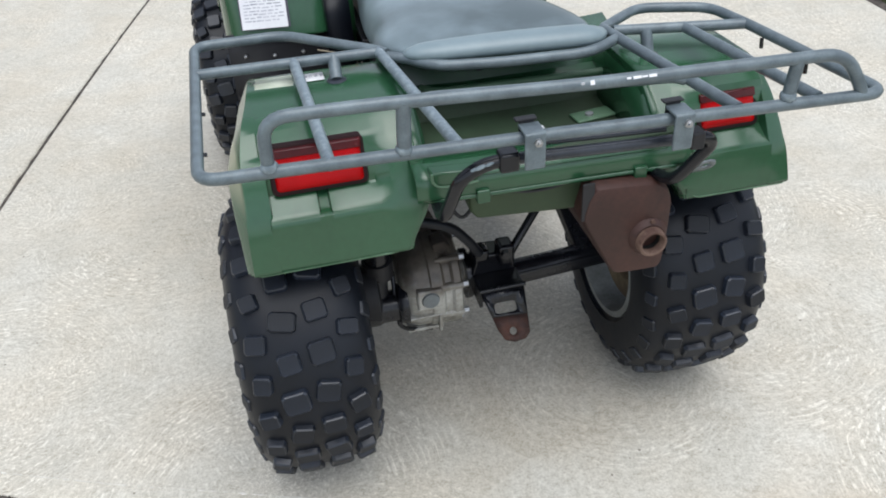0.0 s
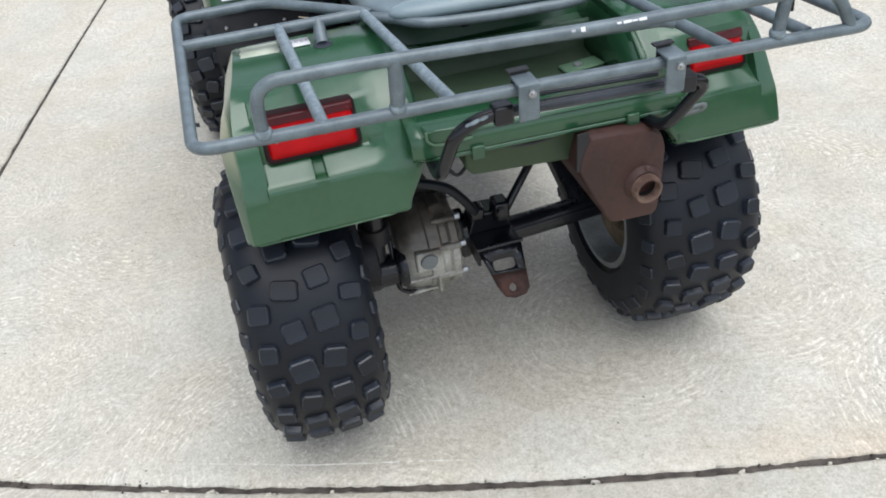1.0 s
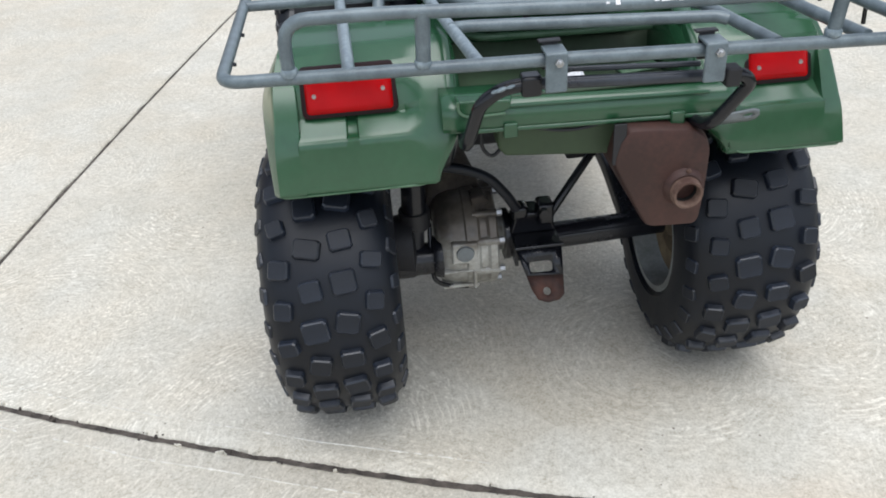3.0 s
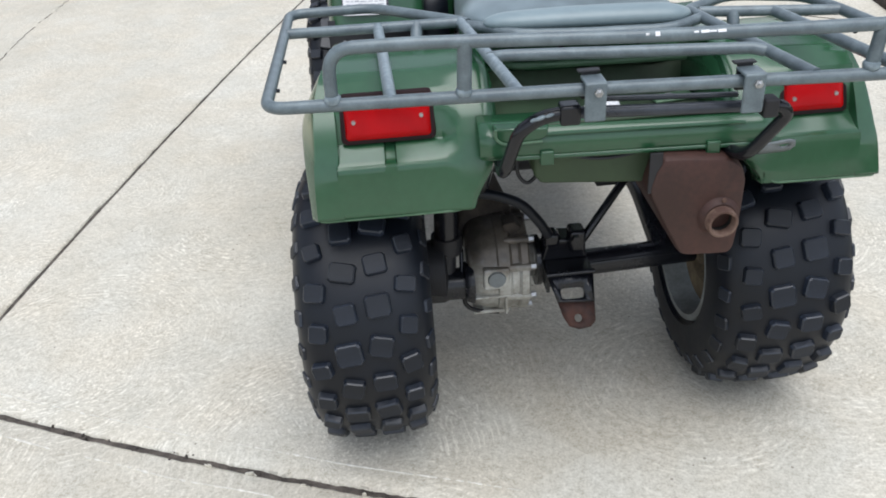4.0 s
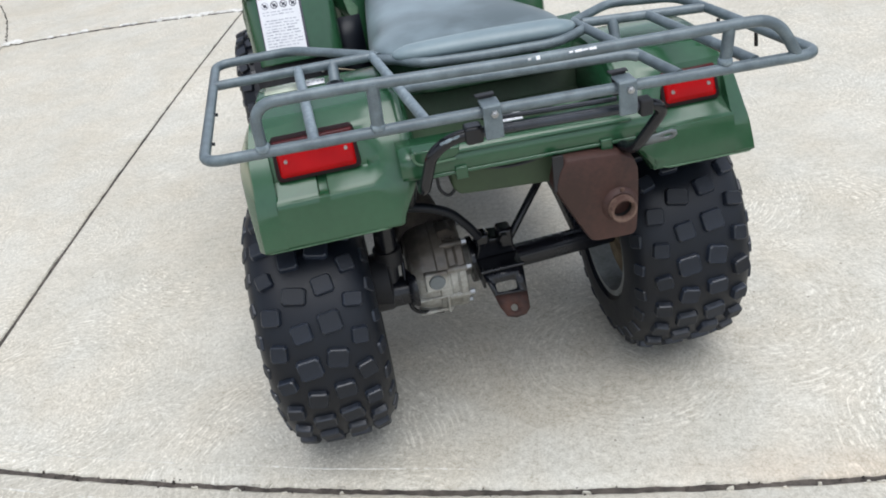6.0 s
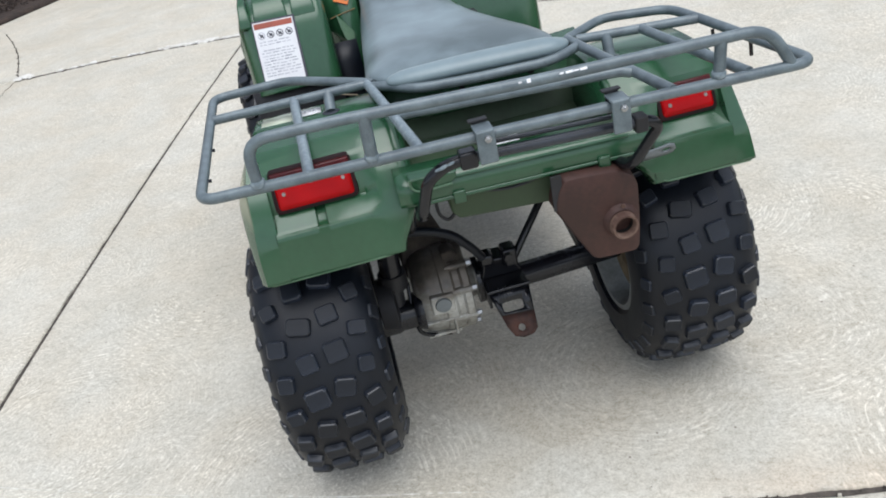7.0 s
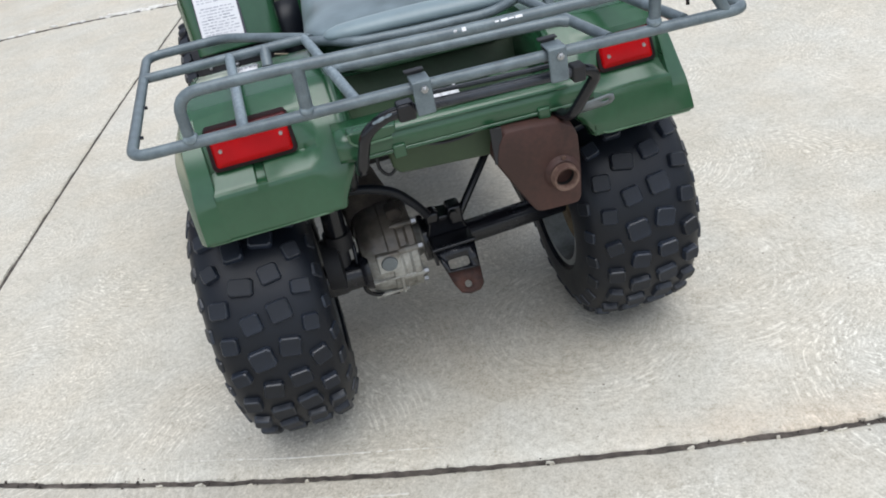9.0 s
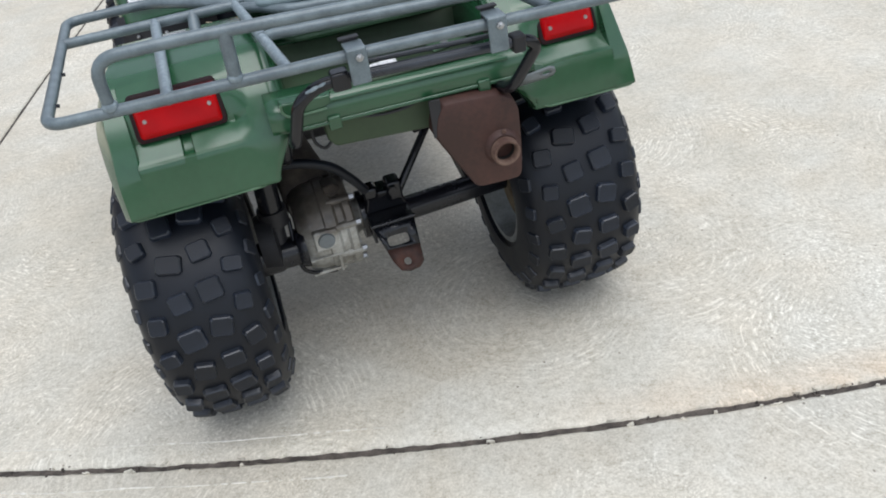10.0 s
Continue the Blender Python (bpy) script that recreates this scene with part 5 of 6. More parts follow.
# seat -----------------------------------------------------------------------
def seat():
    s = new("seat")
    s.parent = bike
    tagged(s, "long grey vinyl seat, smooth and slightly worn")
    # y, left edge, right edge, top, bottom
    st = [(0.240, -0.110, 0.150, 0.882, 0.872), (0.252, -0.138, 0.188, 0.889, 0.868), (0.285, -0.157, 0.203, 0.893, 0.862), (0.36, -0.166, 0.190, 0.900, 0.842), (0.48, -0.172, 0.150, 0.902, 0.812),
          (0.60, -0.176, 0.110, 0.902, 0.78), (0.72, -0.178, 0.082, 0.905, 0.76), (0.86, -0.176, 0.074, 0.915, 0.74), (1.00, -0.168, 0.074, 0.93, 0.73), (1.15, -0.158, 0.07, 0.95, 0.74), (1.30, -0.15, 0.06, 0.965, 0.76)]
    ease = lambda v, a, b: min(1.0, max(0.0, (v - a) / (b - a)))
    line = smooth_line([(a[0], a[1], a[2]) for a in st], 50)
    tops = smooth_line([(a[0], a[3], a[4]) for a in st], 50)
    rings = []
    for p, q in zip(line, tops):
        y, xl, xr = p
        zt, zb = q[1], q[2]
        cx, hw = 0.5 * (xl + xr), 0.5 * (xr - xl)
        ring = []
        for k in range(40):
            t = 2 * math.pi * k / 40
            cs, sn = math.cos(t), math.sin(t)
            e = 0.42
            x = cx + hw * math.copysign(abs(cs) ** e, cs)
            lift = min(0.055, 0.6 * (zt - zb))
            zc = zt - lift
            z = zc + lift * math.copysign(abs(sn) ** 0.75, sn) if sn > 0 else zc + (zc - zb) * math.copysign(abs(sn) ** 0.5, sn)
            if cs < 0:
                # this flank leans: its skirt stands out at the rear, its upper crease draws in towards the front
                up = 0.5 + 0.5 * sn
                x += ease(y, 0.30, 0.95) * 0.040 * up - (1 - ease(y, 0.36, 0.92)) * ease(y, 0.245, 0.33) * 0.056 * (1 - up) ** 0.7
            elif sn < 0:
                x = cx + (x - cx) * (1 - 0.06 * abs(sn))
            ring.append((x, y, z))
        rings.append(ring)
    part("cushion", loft_bm(rings), M_SEAT, s, smooth=60)
    # rear roll of the cover
    spine = smooth_line([(-0.158, 0.278, 0.874), (-0.125, 0.252, 0.879), (0.02, 0.236, 0.881), (0.155, 0.226, 0.879), (0.196, 0.236, 0.875), (0.216, 0.268, 0.868)], 40)
    rings = []
    for i, p in enumerate(spine):
        u = i / 39
        k = max(0.05, (1 - abs(2 * u - 1) ** 2.4)) ** 0.6
        t = (spine[min(i + 1, 39)] - spine[max(i - 1, 0)]).normalized()
        side_dir = Vector((-t.y, t.x, 0)).normalized()
        rings.append([p + side_dir * (0.034 * k * math.cos(q)) + Vector((0, 0, 0.0195 * k * math.sin(q))) for q in (2 * math.pi * m / 16 for m in range(16))])
    part("rear_roll", loft_bm(rings), M_PAD, s, "pale rounded rear roll of the seat", smooth=60)
    part("seat_base", box_bm(-0.13, 0.15, 0.37, 0.9, 0.785, 0.825), M_PLBLACK, s, bevel=0.01)
    return s


seat()


# front bodywork ---------------------------------------------------------------
def front_fender(side, x_out, x_in):
    f = new("front_fender")
    f.parent = bike
    tagged(f, "glossy green moulded plastic front fender")
    prof = [(0.818, 0.732), (0.827, 0.760), (0.850, 0.825), (0.885, 0.903), (0.932, 0.942), (1.03, 0.957), (1.3, 0.955), (1.6, 0.93), (1.85, 0.86), (1.95, 0.76)]
    if side > 0:
        prof = [(0.815, 0.66), (0.820, 0.745), (0.842, 0.840), (0.872, 0.905), (0.925, 0.942), (1.02, 0.957)] + prof[6:]
    sp = [(x_out + side * 0.012, 0.20), (x_out + side * 0.008, 0.12), (x_out + side * 0.002, 0.06), (x_out - side * 0.012, 0.024), (x_out - side * 0.034, 0.004), (x_out - side * 0.05, 0.0)]
    sp += [(x_out - side * 0.05 + (x_in - x_out + side * 0.05) * k / 8, 0.0) for k in range(1, 9)]
    sp += [(x_in - side * 0.010, 0.006), (x_in - side * 0.018, 0.03), (x_in - side * 0.022, 0.10)]
    fender_shell("fender_skin", prof, sp, M_GREEN, "", f, n=50)
    # raised ribs at the crown
    w = abs(x_in - x_out)
    for a, b in ((0.04, 0.19), (0.22, 0.64), (0.68, 0.98)):
        xa, xb = sorted((x_out - side * a * w, x_out - side * b * w))
        bm = loft_bm([[(xa + k, y, z), (xb - k, y, z), (xb - k, y + 0.035, z - 0.014), (xa + k, y + 0.035, z - 0.014)]
                      for k, y, z in ((0.0, 0.885, 0.901), (0.002, 0.892, 0.926), (0.006, 0.924, 0.958), (0.009, 1.00, 0.972), (0.012, 1.12, 0.972))])
        part("crown_rib", bm, M_GREEN, f, bevel=0.004)
    return f


front_fender(-1, -0.492, -0.268)
front_fender(1, 0.335, 0.085)

# warning label on the front fender
lab = new("warning_label")
lab.parent = bike
tagged(lab, "white safety label with a red heading, pictograms and fine print")
LM = Matrix.Translation((-0.396, 0.8535, 0.836)) @ Matrix.Rotation(radians(2.2), 4, "Y") @ Matrix.Rotation(radians(66), 4, "X") @ Matrix.Translation((0, -0.0062, 0)) @ Matrix.Diagonal((0.93, 0.925, 1, 1))


def label_box(name, x0, x1, y0, y1, h, mat):
    return part(name, box_bm(x0, x1, y0, y1, 0.001, h, m=LM), mat, lab, smooth=0)


label_box("label_border", -0.062, 0.064, -0.083, 0.098, 0.0030, M_DKINK)
label_box("label_sheet", -0.059, 0.058, -0.083, 0.093, 0.0036, M_WHITE)
label_box("heading", -0.056, 0.055, 0.074, 0.090, 0.0042, M_REDINK)
for k in range(4):
    x = -0.040 + 0.0268 * k
    bm = bmesh.new()
    bmesh.ops.create_circle(bm, cap_ends=True, segments=20, radius=0.0105, matrix=LM @ Matrix.Translation((x, 0.054, 0.0041)))
    part("pictogram", bm, M_INK if k == 0 else M_DKINK, lab, smooth=0)
    bm = bmesh.new()
    bmesh.ops.create_circle(bm, cap_ends=True, segments=20, radius=0.0082, matrix=LM @ Matrix.Translation((x, 0.054, 0.0045)))
    part("pictogram", bm, M_WHITE, lab, smooth=0)
    part("pictogram", box_bm(-0.009, 0.009, -0.0014, 0.0014, 0.0046, 0.0050, m=LM @ Matrix.Translation((x, 0.054, 0)) @ Matrix.Rotation(radians(-45), 4, "Z")), M_DKINK, lab, smooth=0)
    part("pictogram", box_bm(-0.004, 0.005, -0.0045, 0.004, 0.0046, 0.0049, m=LM @ Matrix.Translation((x, 0.0535, 0))), M_DKINK, lab, smooth=0)
rng = random.Random(4)
for k in range(13):
    y = 0.034 - 0.0082 * k
    x0 = -0.050 + (0.006 if k in (3, 6) else 0.0)
    if k == 2:
        continue
    while x0 < 0.044:
        ln = rng.uniform(0.006, 0.020)
        if x0 + ln > 0.052:
            break
        dy = rng.uniform(-0.0007, 0.0007)
        label_box("print_line", x0, x0 + ln, y + dy, y + dy + rng.uniform(0.0022, 0.0036), 0.0041, M_INK)
        x0 += ln + rng.uniform(0.002, 0.005)

# side cover, engine bay, footwells
side_cover = new("side_cover")
side_cover.parent = bike
tagged(side_cover, "green side cover below the seat with an orange decal")
panel = sheet_bm([[(-0.205, 0.935, 0.60), (-0.190, 0.93, 0.60), (-0.170, 0.93, 0.60)], [(-0.203, 0.945, 0.72), (-0.188, 0.94, 0.72), (-0.168, 0.94, 0.72)],
                  [(-0.216, 0.975, 0.775), (-0.192, 0.965, 0.78), (-0.166, 0.965, 0.78)], [(-0.246, 0.985, 0.815), (-0.200, 0.975, 0.82), (-0.160, 0.975, 0.82)],
                  [(-0.250, 1.035, 0.915), (-0.200, 1.030, 0.915), (-0.155, 1.030, 0.915)], [(-0.250, 1.10, 0.950), (-0.200, 1.10, 0.955), (-0.150, 1.10, 0.955)], [(-0.245, 1.32, 0.955), (-0.2, 1.32, 0.96), (-0.15, 1.32, 0.96)]])
part("cover_panel", panel, M_GREEN, side_cover, thick=0.004, smooth=20)
DM = Matrix.Translation((-0.196, 1.012, 0.890)) @ Matrix.Rotation(radians(60), 4, "X") @ Matrix.Rotation(radians(-26), 4, "Z")
part("decal", box_bm(-0.022, 0.020, -0.011, 0.011, 0.001, 0.0025, m=DM), M_ORANGE, side_cover, "orange decal", bevel=0.0006)
for k in range(3):
    part("decal", box_bm(-0.018 + 0.013 * k, -0.009 + 0.013 * k, -0.002, 0.003, 0.0025, 0.0035, m=DM), M_GOLD, side_cover, "gold stroke")
part("pinstripe", tube_bm([(-0.240, 1.045, 0.928), (-0.205, 1.036, 0.923), (-0.157, 1.022, 0.905)], 0.0016, 6, 0), M_GOLD, side_cover, "thin gold line")
part("pinstripe", tube_bm([(-0.240, 0.996, 0.848), (-0.205, 0.995, 0.855), (-0.165, 0.992, 0.862)], 0.0016, 6, 0), M_GOLD, side_cover, "thin gold line")
# the facet's sky reflection is put in as paler green
facet = bmesh.new()
loft_bm([[(-0.224, 0.985 + d, 0.860), (-0.182, 0.968 + d, 0.803), (-0.194, 0.945 + d, 0.758), (-0.214, 0.955 + d, 0.800)] for d in (0.0, 0.006)], bm=facet)
part("cover_facet", facet, M_EDGE, side_cover, "facet of the side cover, sky reflection painted pale", bevel=0.002)
part("cover_panel", box_bm(0.07, 0.10, 0.6, 1.3, 0.55, 0.86), M_GREEN, side_cover, bevel=0.01)
engine = new("engine")
engine.parent = bike
tagged(engine, "dark engine block deep under the seat, lower case added for shade")
part("block", box_bm(-0.15, 0.12, 0.80, 1.15, 0.50, 0.76), M_PLBLACK, engine, bevel=0.02)
# unseen lower mass, added to darken the ground under the bike
part("shade_crankcase", loft_bm([[(-0.20, y, 0.26), (0.15, y, 0.26), (0.15, y, 0.52), (-0.20, y, 0.52)] for y in (0.86, 1.40)]), M_PLBLACK, engine, bevel=0.03)
for k in range(5):
    part("fin", box_bm(-0.17, 0.14, 0.82, 1.08, 0.53 + 0.04 * k, 0.538 + 0.04 * k), M_BLACK, engine, bevel=0.002)
for side, xo, xi in ((-1, -0.470, -0.20), (1, 0.40, 0.16)):
    fw = new("footwell")
    fw.parent = bike
    tagged(fw, "black plastic footwell guard fixed with rivets")
    a, b = sorted((xo, xi))
    g = [[(x, y, z) for x in (a, 0.5 * (a + b), b)] for y, z in (((0.41, 0.74), (0.425, 0.66), (0.47, 0.60), (0.60, 0.56), (0.80, 0.55), (0.90, 0.56), (0.945, 0.60), (0.95, 0.76)) if side < 0 else ((0.55, 0.60), (0.62, 0.56), (0.80, 0.55), (1.00, 0.56)))]
    part("guard_skin", sheet_bm(g), M_PLBLACK, fw, thick=0.005)
    # unseen board, added to keep sky light off the ground below
    part("shade_floorboard", box_bm(a + 0.01, b - 0.03 if side < 0 else b, 0.66, 1.40, 0.300, 0.325), M_PLBLACK, fw, bevel=0.006)
    if side < 0:
        flap = [[(x, y, z) for x in (-0.498, -0.40, -0.255)] for y, z in ((0.850, 0.745), (0.838, 0.70), (0.832, 0.64), (0.825, 0.56))]
        part("flap", sheet_bm(flap), M_PLBLACK, fw, "black flap below the front fender", thick=0.004)
        strip = [[(x, y, z) for x in (-0.268, -0.23, -0.185)] for y, z in ((0.86, 0.56), (0.87, 0.68), (0.885, 0.75), (0.91, 0.80))]
        # plastic strip in the darkest rubber: the gap's shade is in its colour
        part("dark_void_strip", sheet_bm(strip), M_RUBBER, fw, thick=0.004)
        part("skirt", sheet_bm([[(-0.473, 0.42, 0.66), (-0.473, 0.42, 0.55)], [(-0.478, 0.60, 0.585), (-0.478, 0.60, 0.54)], [(-0.495, 0.84, 0.60), (-0.495, 0.84, 0.54)]]), M_PLBLACK, fw, thick=0.004)
        for x, y, z in ((-0.459, 0.832, 0.692), (-0.389, 0.832, 0.686), (-0.318, 0.832, 0.686), (-0.272, 0.868, 0.715), (-0.266, 0.888, 0.755), (-0.206, 0.90, 0.775)):
            part("rivet", lathe_bm([(0.004, 0.0), (0.003, 0.0055), (-0.004, 0.0045), (-0.006, 0.0)], "y", 12, (x, y, z)), M_STEEL, fw, "bright rivet")
        part("tan_cable", tube_bm([(-0.285, 0.80, 0.697), (-0.25, 0.79, 0.690), (-0.222, 0.80, 0.678)], 0.0018, 6, 0), M_TAN, fw, "thin tan cable")
# steering parts and nose, hidden beyond the seat, close the shape
nose = new("nose_cover")
nose.parent = bike
tagged(nose, "green plastic nose cover ahead of the seat")
part("nose_skin", loft_bm([[(-0.26, 1.32, 0.6), (0.12, 1.32, 0.6), (0.10, 1.32, 0.93), (-0.24, 1.32, 0.93)], [(-0.25, 1.9, 0.55), (0.10, 1.9, 0.55), (0.08, 1.9, 0.86), (-0.22, 1.9, 0.86)]]), M_GREEN, nose, bevel=0.03)


# ---- beds, lawn, joint filler and crack at the edges of the drive ----
def chips(name, centre, size, count, seed, mat, label, category, long=0.05, thick=0.008, z=0.03, turn=0.0):
    """Loose scattered pieces over a turned rectangle, as one mass."""
    r = random.Random(seed)
    bm = bmesh.new()
    c, s = math.cos(turn), math.sin(turn)
    for _ in range(count):
        u, v = r.uniform(-size[0], size[0]) / 2, r.uniform(-size[1], size[1]) / 2
        m = Matrix.Translation((centre[0] + c * u - s * v, centre[1] + s * u + c * v, z + r.uniform(0, 0.02))) @ Euler((r.uniform(-0.5, 0.5), r.uniform(-0.5, 0.5), r.uniform(0, 6.3))).to_matrix().to_4x4()
        a, b, d = long * r.uniform(0.4, 1.2) / 2, long * r.uniform(0.12, 0.35) / 2, thick / 2
        box_bm(-a, a, -b, b, -d, d, bm=bm, m=m)
    ob = finish(name, bm, mat, smooth=0)
    return tagged(ob, label, category, kind="stuff")


def blades(name, x0, x1, y0, y1, count, seed, mat, label):
    r = random.Random(seed)
    bm = bmesh.new()
    for _ in range(count):
        x, y = r.uniform(x0, x1), r.uniform(y0, y1)
        h, t, w = r.uniform(0.03, 0.08), r.uniform(0, 6.3), 0.003
        dx, dy = math.cos(t), math.sin(t)
        l = r.uniform(0.0, 0.04)
        p = [bm.verts.new((x - dy * w, y + dx * w, -0.03)), bm.verts.new((x + dy * w, y - dx * w, -0.03)),
             bm.verts.new((x + dx * l * 0.4 + dy * w * 0.7, y + dy * l * 0.4 - dx * w * 0.7, h * 0.6)), bm.verts.new((x + dx * l * 0.4 - dy * w * 0.7, y + dy * l * 0.4 + dx * w * 0.7, h * 0.6)), bm.verts.new((x + dx * l, y + dy * l, h))]
        bm.faces.new((p[0], p[1], p[2], p[3]))
        bm.faces.new((p[3], p[2], p[4]))
    ob = finish(name, bm, mat, smooth=0)
    return tagged(ob, label, "grass", kind="stuff")


M_BLADE = material("grass_blades", (0.10, 0.17, 0.045), 0.6, 0, (0.05, 0.09, 0.03), 4, 40, bump=0.0)
# dark planting bed beyond the far left of the drive
# unseen wall, added to block sky and shade the slab by the bed
M_WALL = material("brown_shade_wall", (0.20, 0.13, 0.10), 0.9, 0, (0.11, 0.07, 0.055), 5, 70, bump=0.5)
wm = Matrix.Translation((-5.10, 7.75, 0)) @ Matrix.Rotation(radians(60), 4, "Z")
tagged(finish("shade_wall", box_bm(-4.5, 5.0, 0.0, 0.3, -0.05, 4.2, m=wm), M_WALL), "plain brown wall behind the mulch bed, unseen, added for shade", "wall", kind="structure")
bed_left = finish("mulch_bed", loft_bm([[(-3.72, 7.15, z), (-3.05, 8.35, z), (-5.2, 9.6, z), (-8.0, 8.2, z), (-6.6, 5.4, z), (-4.6, 5.6, z)] for z in (-0.03, 0.045)]), M_MULCH, bevel=0.03)
tagged(bed_left, "dark brown mulch bed at the far edge of the drive", "mulch bed", kind="structure")
chips("mulch_chips", (-4.6, 7.7), (2.4, 1.6), 1400, 3, M_MULCH, "loose dark bark chips on the bed", "mulch", z=0.045, turn=1.0)
bed_right = finish("mulch_bed", loft_bm([[(2.08, 2.862, z), (2.42, 2.565, z), (3.6, 3.3, z), (3.2, 4.6, z), (2.25, 4.4, z)] for z in (-0.03, 0.05)]), M_MULCH, bevel=0.03)
tagged(bed_right, "dark brown mulch bed beside the lawn", "mulch bed", kind="structure")
chips("mulch_chips", (2.75, 3.5), (0.9, 1.1), 600, 5, M_MULCH, "loose dark bark chips on the bed", "mulch", z=0.055)
blades("lawn_grass", 2.43, 3.6, 0.8, 2.9, 9000, 7, M_BLADE, "short green lawn grass beside the drive")
# white filler flaking along the front joint
r = random.Random(12)
bm = bmesh.new()
for k in range(84):
    x = r.choice((r.uniform(-1.50, -1.05), r.uniform(-1.50, -1.05), r.uniform(-1.8, -1.4), r.uniform(-1.8, -1.5), r.uniform(-1.4, -1.0), r.uniform(-2.6, -1.9)))
    y = front_joint(x) + r.gauss(0.016, 0.012)
    a, bb = r.uniform(0.012, 0.060), r.uniform(0.005, 0.026)
    if k < 8:
        x, a, bb = r.uniform(-2.86, -2.77), 0.045, 0.030
        y = front_joint(-2.34) + r.gauss(0.02, 0.02)
    m = Matrix.Translation((x, y, (0.012 if k < 8 else 0.002) + 0.00006 * k)) @ Matrix.Rotation(-0.25 + r.gauss(0, 0.2), 4, "Z")
    ring = [(a * math.cos(t) * k2, bb * math.sin(t) * k2) for t, k2 in ((q * math.pi / 8, r.uniform(0.45, 1.2)) for q in range(16))]
    loft_bm([[m @ Vector((p, q, -0.004)) for p, q in ring], [m @ Vector((0.85 * p, 0.8 * q, 0.004)) for p, q in ring]], bm=bm)
tagged(finish("joint_filler", bm, M_CHALK), "flaking white filler along the joint", "joint filler", kind="stuff")
# hairline crack in the far slab
pts = [(-2.78, 2.95), (-2.75, 3.15), (-2.78, 3.35), (-2.82, 3.65), (-2.85, 3.95), (-2.86, 4.15), (-2.88, 4.4), (-2.885, 4.66)]
line = smooth_line([(x, y, 0) for x, y in pts], 60)
rows = []
for i, p in enumerate(line):
    q = p + Vector((0.018 * noise.noise((i * 0.7, 0, 0)), 0, 0))
    # it fades out between its open stretches
    w = 0.0006 + 0.0062 * noise.noise((i * 0.33, 3, 0))
    h = 0.0035 if w > 0 else -0.004
    w = max(w, 0.0004)
    rows.append([(q.x - w, q.y, h), (q.x + w, q.y, h)])
tagged(finish("crack", sheet_bm(rows), M_DIRT, thick=0.002), "thin dark crack in the concrete", "crack", kind="structure")
# open joint running on from the corner of the front joint; an added strip closes the modelled gap beyond it
line = smooth_line([(-2.875, 4.685, 0), (-2.96, 4.95, 0), (-3.06, 5.25, 0), (-3.17, 5.56, 0), (-3.36, 6.00, 0), (-3.58, 6.46, 0)], 60)
rows = []
for i, p in enumerate(line):
    w = max(0.0012, 0.0042 + 0.010 * noise.noise((i * 0.4, 8, 0)))
    q = 0.014 * noise.noise((i * 0.5, 1, 2))
    rows.append([(p.x + q - w, p.y, 0.0038), (p.x + q + w, p.y, 0.0038)])
tagged(finish("crack", sheet_bm(rows), M_DIRT, thick=0.002), "dark open joint with broken edges", "crack", kind="structure")
rows = [[(q, 4.635, 0.0012), (q, 4.67 + 0.004 * noise.noise((q * 8, 0, 3)), 0.0016), (q, 4.705, 0.0012)] for q in [-5.2 + 2.27 * k / 60 for k in range(61)]]
tagged(finish("pavement", sheet_bm(rows), M_CONC, thick=0.01), "concrete strip added over the end of the front joint", "concrete patch", kind="structure")
# grit and small twigs caught in and by the rear joint
r = random.Random(21)
bm = bmesh.new()
for k in range(40):
    x = r.uniform(-1.3, 1.0)
    y = rear_joint(x) + r.gauss(0, 0.006 if k % 13 else 0.03)
    a = r.uniform(0.0015, 0.004)
    m = Matrix.Translation((x, y, 0.0 if k % 6 == 0 else -0.004)) @ Euler((r.uniform(0, 3), r.uniform(0, 3), r.uniform(0, 3))).to_matrix().to_4x4()
    box_bm(-a, a, -a * 0.7, a * 0.7, -a * 0.6, a * 0.6, bm=bm, m=m)
tagged(finish("grit", bm, M_DIRT, smooth=0), "grit lying in and beside the joint", "grit", kind="stuff")

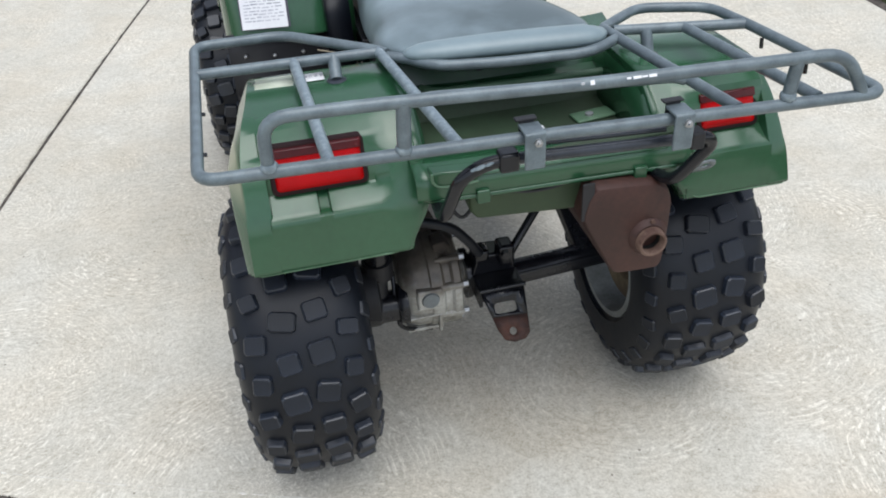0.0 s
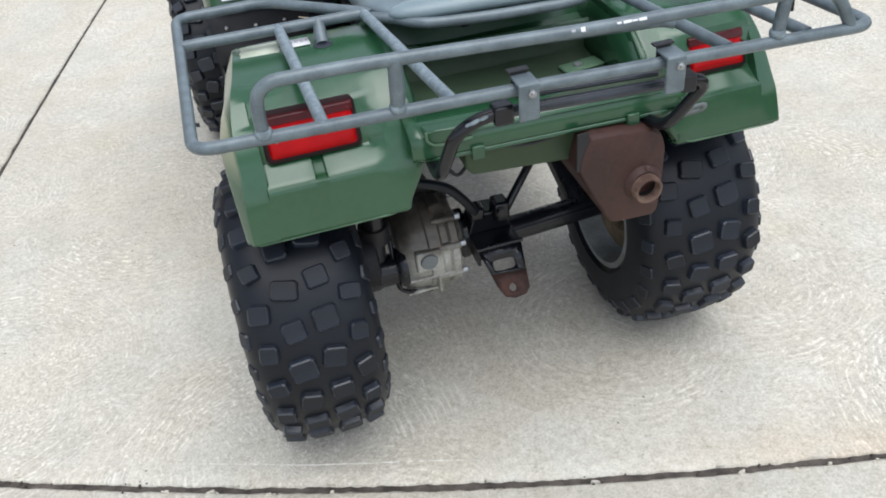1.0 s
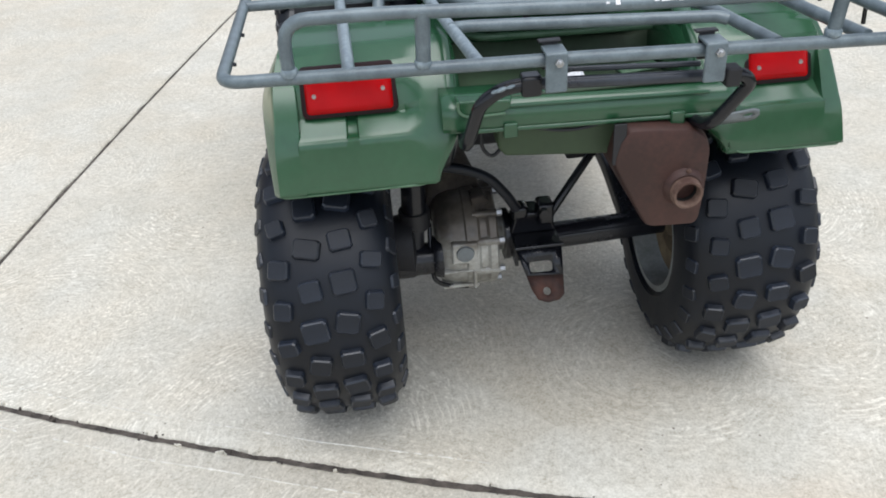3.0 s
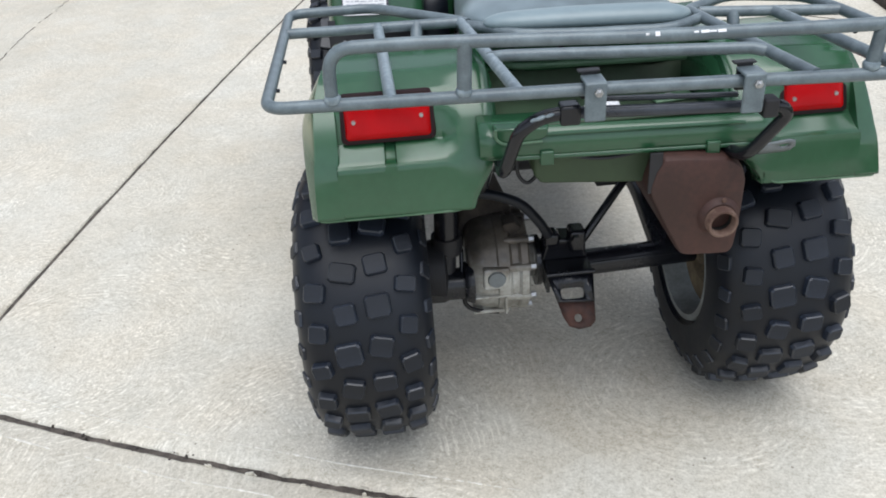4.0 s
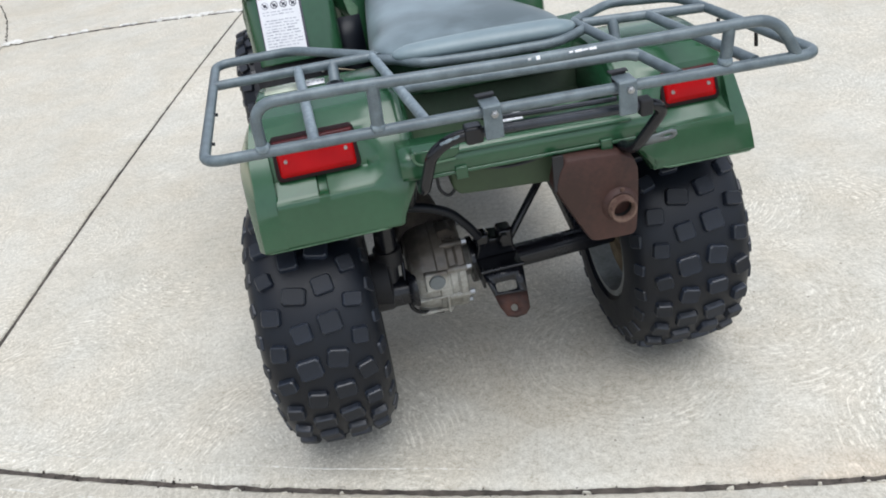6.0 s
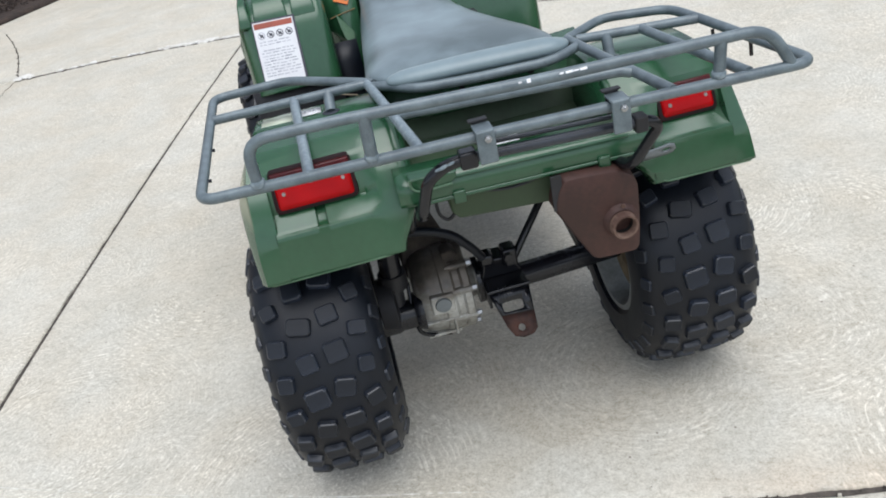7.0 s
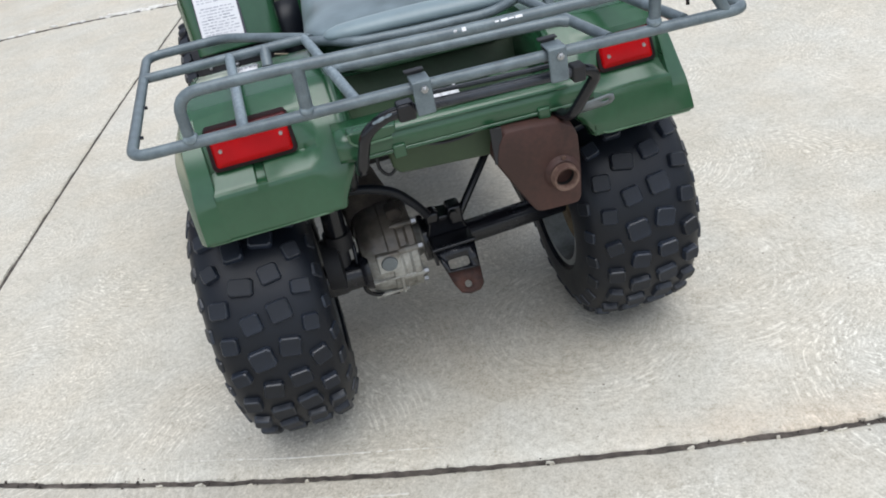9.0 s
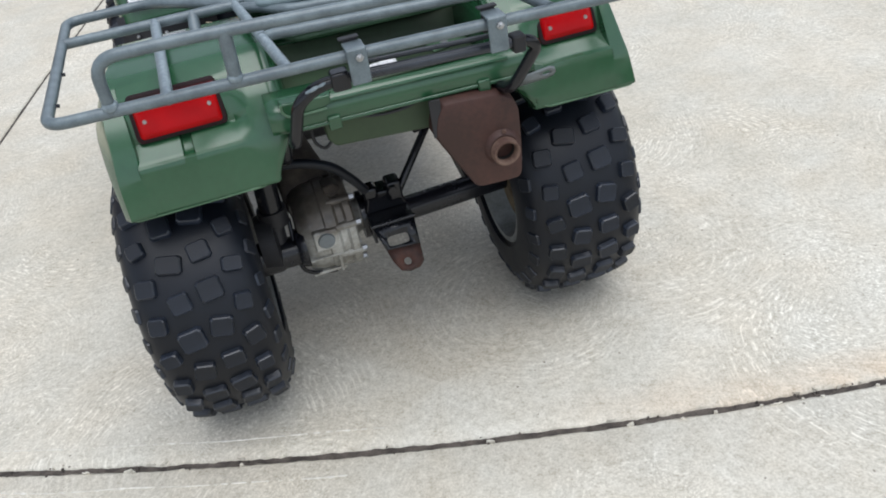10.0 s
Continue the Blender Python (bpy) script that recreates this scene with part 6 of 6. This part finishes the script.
# faint pale trowel lines on both sides of the rear joint
M_LAITANCE = material("pale_laitance", (0.74, 0.72, 0.66), 0.9, 0, (0.50, 0.48, 0.43), 40, 190, bump=0.4)
for x0, x1, off, k in ((-1.6, -0.15, 0.066, 0.0), (-1.5, -0.25, -0.062, 7.0)):
    rows = []
    for i in range(260):
        q = x0 + (x1 - x0) * i / 259
        y = rear_joint(q) + off + 0.005 * noise.noise((q * 5, k, 0))
        w = max(0.0, 0.0008 + 0.0034 * noise.noise((q * 9, k + 4, 0)) + 0.0040 * noise.noise((q * 75, k, 2)))
        h = 0.0020 if w > 0 else -0.002
        rows.append([(q, y - w - 0.0006, -0.002), (q, y - w * 0.6, h), (q, y + w * 0.6, h), (q, y + w + 0.0006, -0.002)])
    tagged(finish("trim", sheet_bm(rows), M_LAITANCE), "faint pale trowel line in the slab beside the joint", "trowel line", kind="structure")

# dirt spilling over the front joint: a broad ragged line by the white filler, a thin one further on
for x0, x1, wide in ((-2.80, -1.02, 0.021), (0.30, 2.30, 0.010)):
    rows = []
    for i in range(240):
        q = x0 + (x1 - x0) * i / 239
        y = front_joint(q) - 0.006
        u = wide * (0.75 + 0.8 * noise.noise((q * 22, 0, 5)))
        v = wide * (0.75 + 0.8 * noise.noise((q * 22, 9, 5)))
        rows.append([(q, y - max(u, 0.003), 0.0012), (q, y, 0.0022), (q, y + max(v, 0.003), 0.0012)])
    tagged(finish("joint_dirt", sheet_bm(rows), M_DIRT, thick=0.004), "dark dirt packed over the front joint", "joint filler", kind="structure")

# pale crumbs broken from the edges of the rear joint
r = random.Random(31)
bm = bmesh.new()
for k in range(34):
    q = r.choice((r.uniform(-0.75, -0.40), r.uniform(-1.5, 1.1), r.uniform(0.3, 0.9)))
    y = rear_joint(q) + r.choice((-1, 1)) * (0.007 + abs(r.gauss(0, 0.004)))
    a, bb = r.uniform(0.004, 0.014), r.uniform(0.002, 0.005)
    m = Matrix.Translation((q, y, 0.00004 * k)) @ Matrix.Rotation(-0.22 + r.gauss(0, 0.3), 4, "Z")
    ring = [(a * math.cos(t) * r.uniform(0.6, 1.1), bb * math.sin(t) * r.uniform(0.6, 1.1)) for t in (u * math.pi / 4 for u in range(8))]
    loft_bm([[m @ Vector((u, v, -0.006)) for u, v in ring], [m @ Vector((0.8 * u, 0.7 * v, 0.0022)) for u, v in ring]], bm=bm)
tagged(finish("concrete_crumbs", bm, M_CONC), "pale crumbs along the chipped joint edges", "concrete crumbs", kind="stuff")
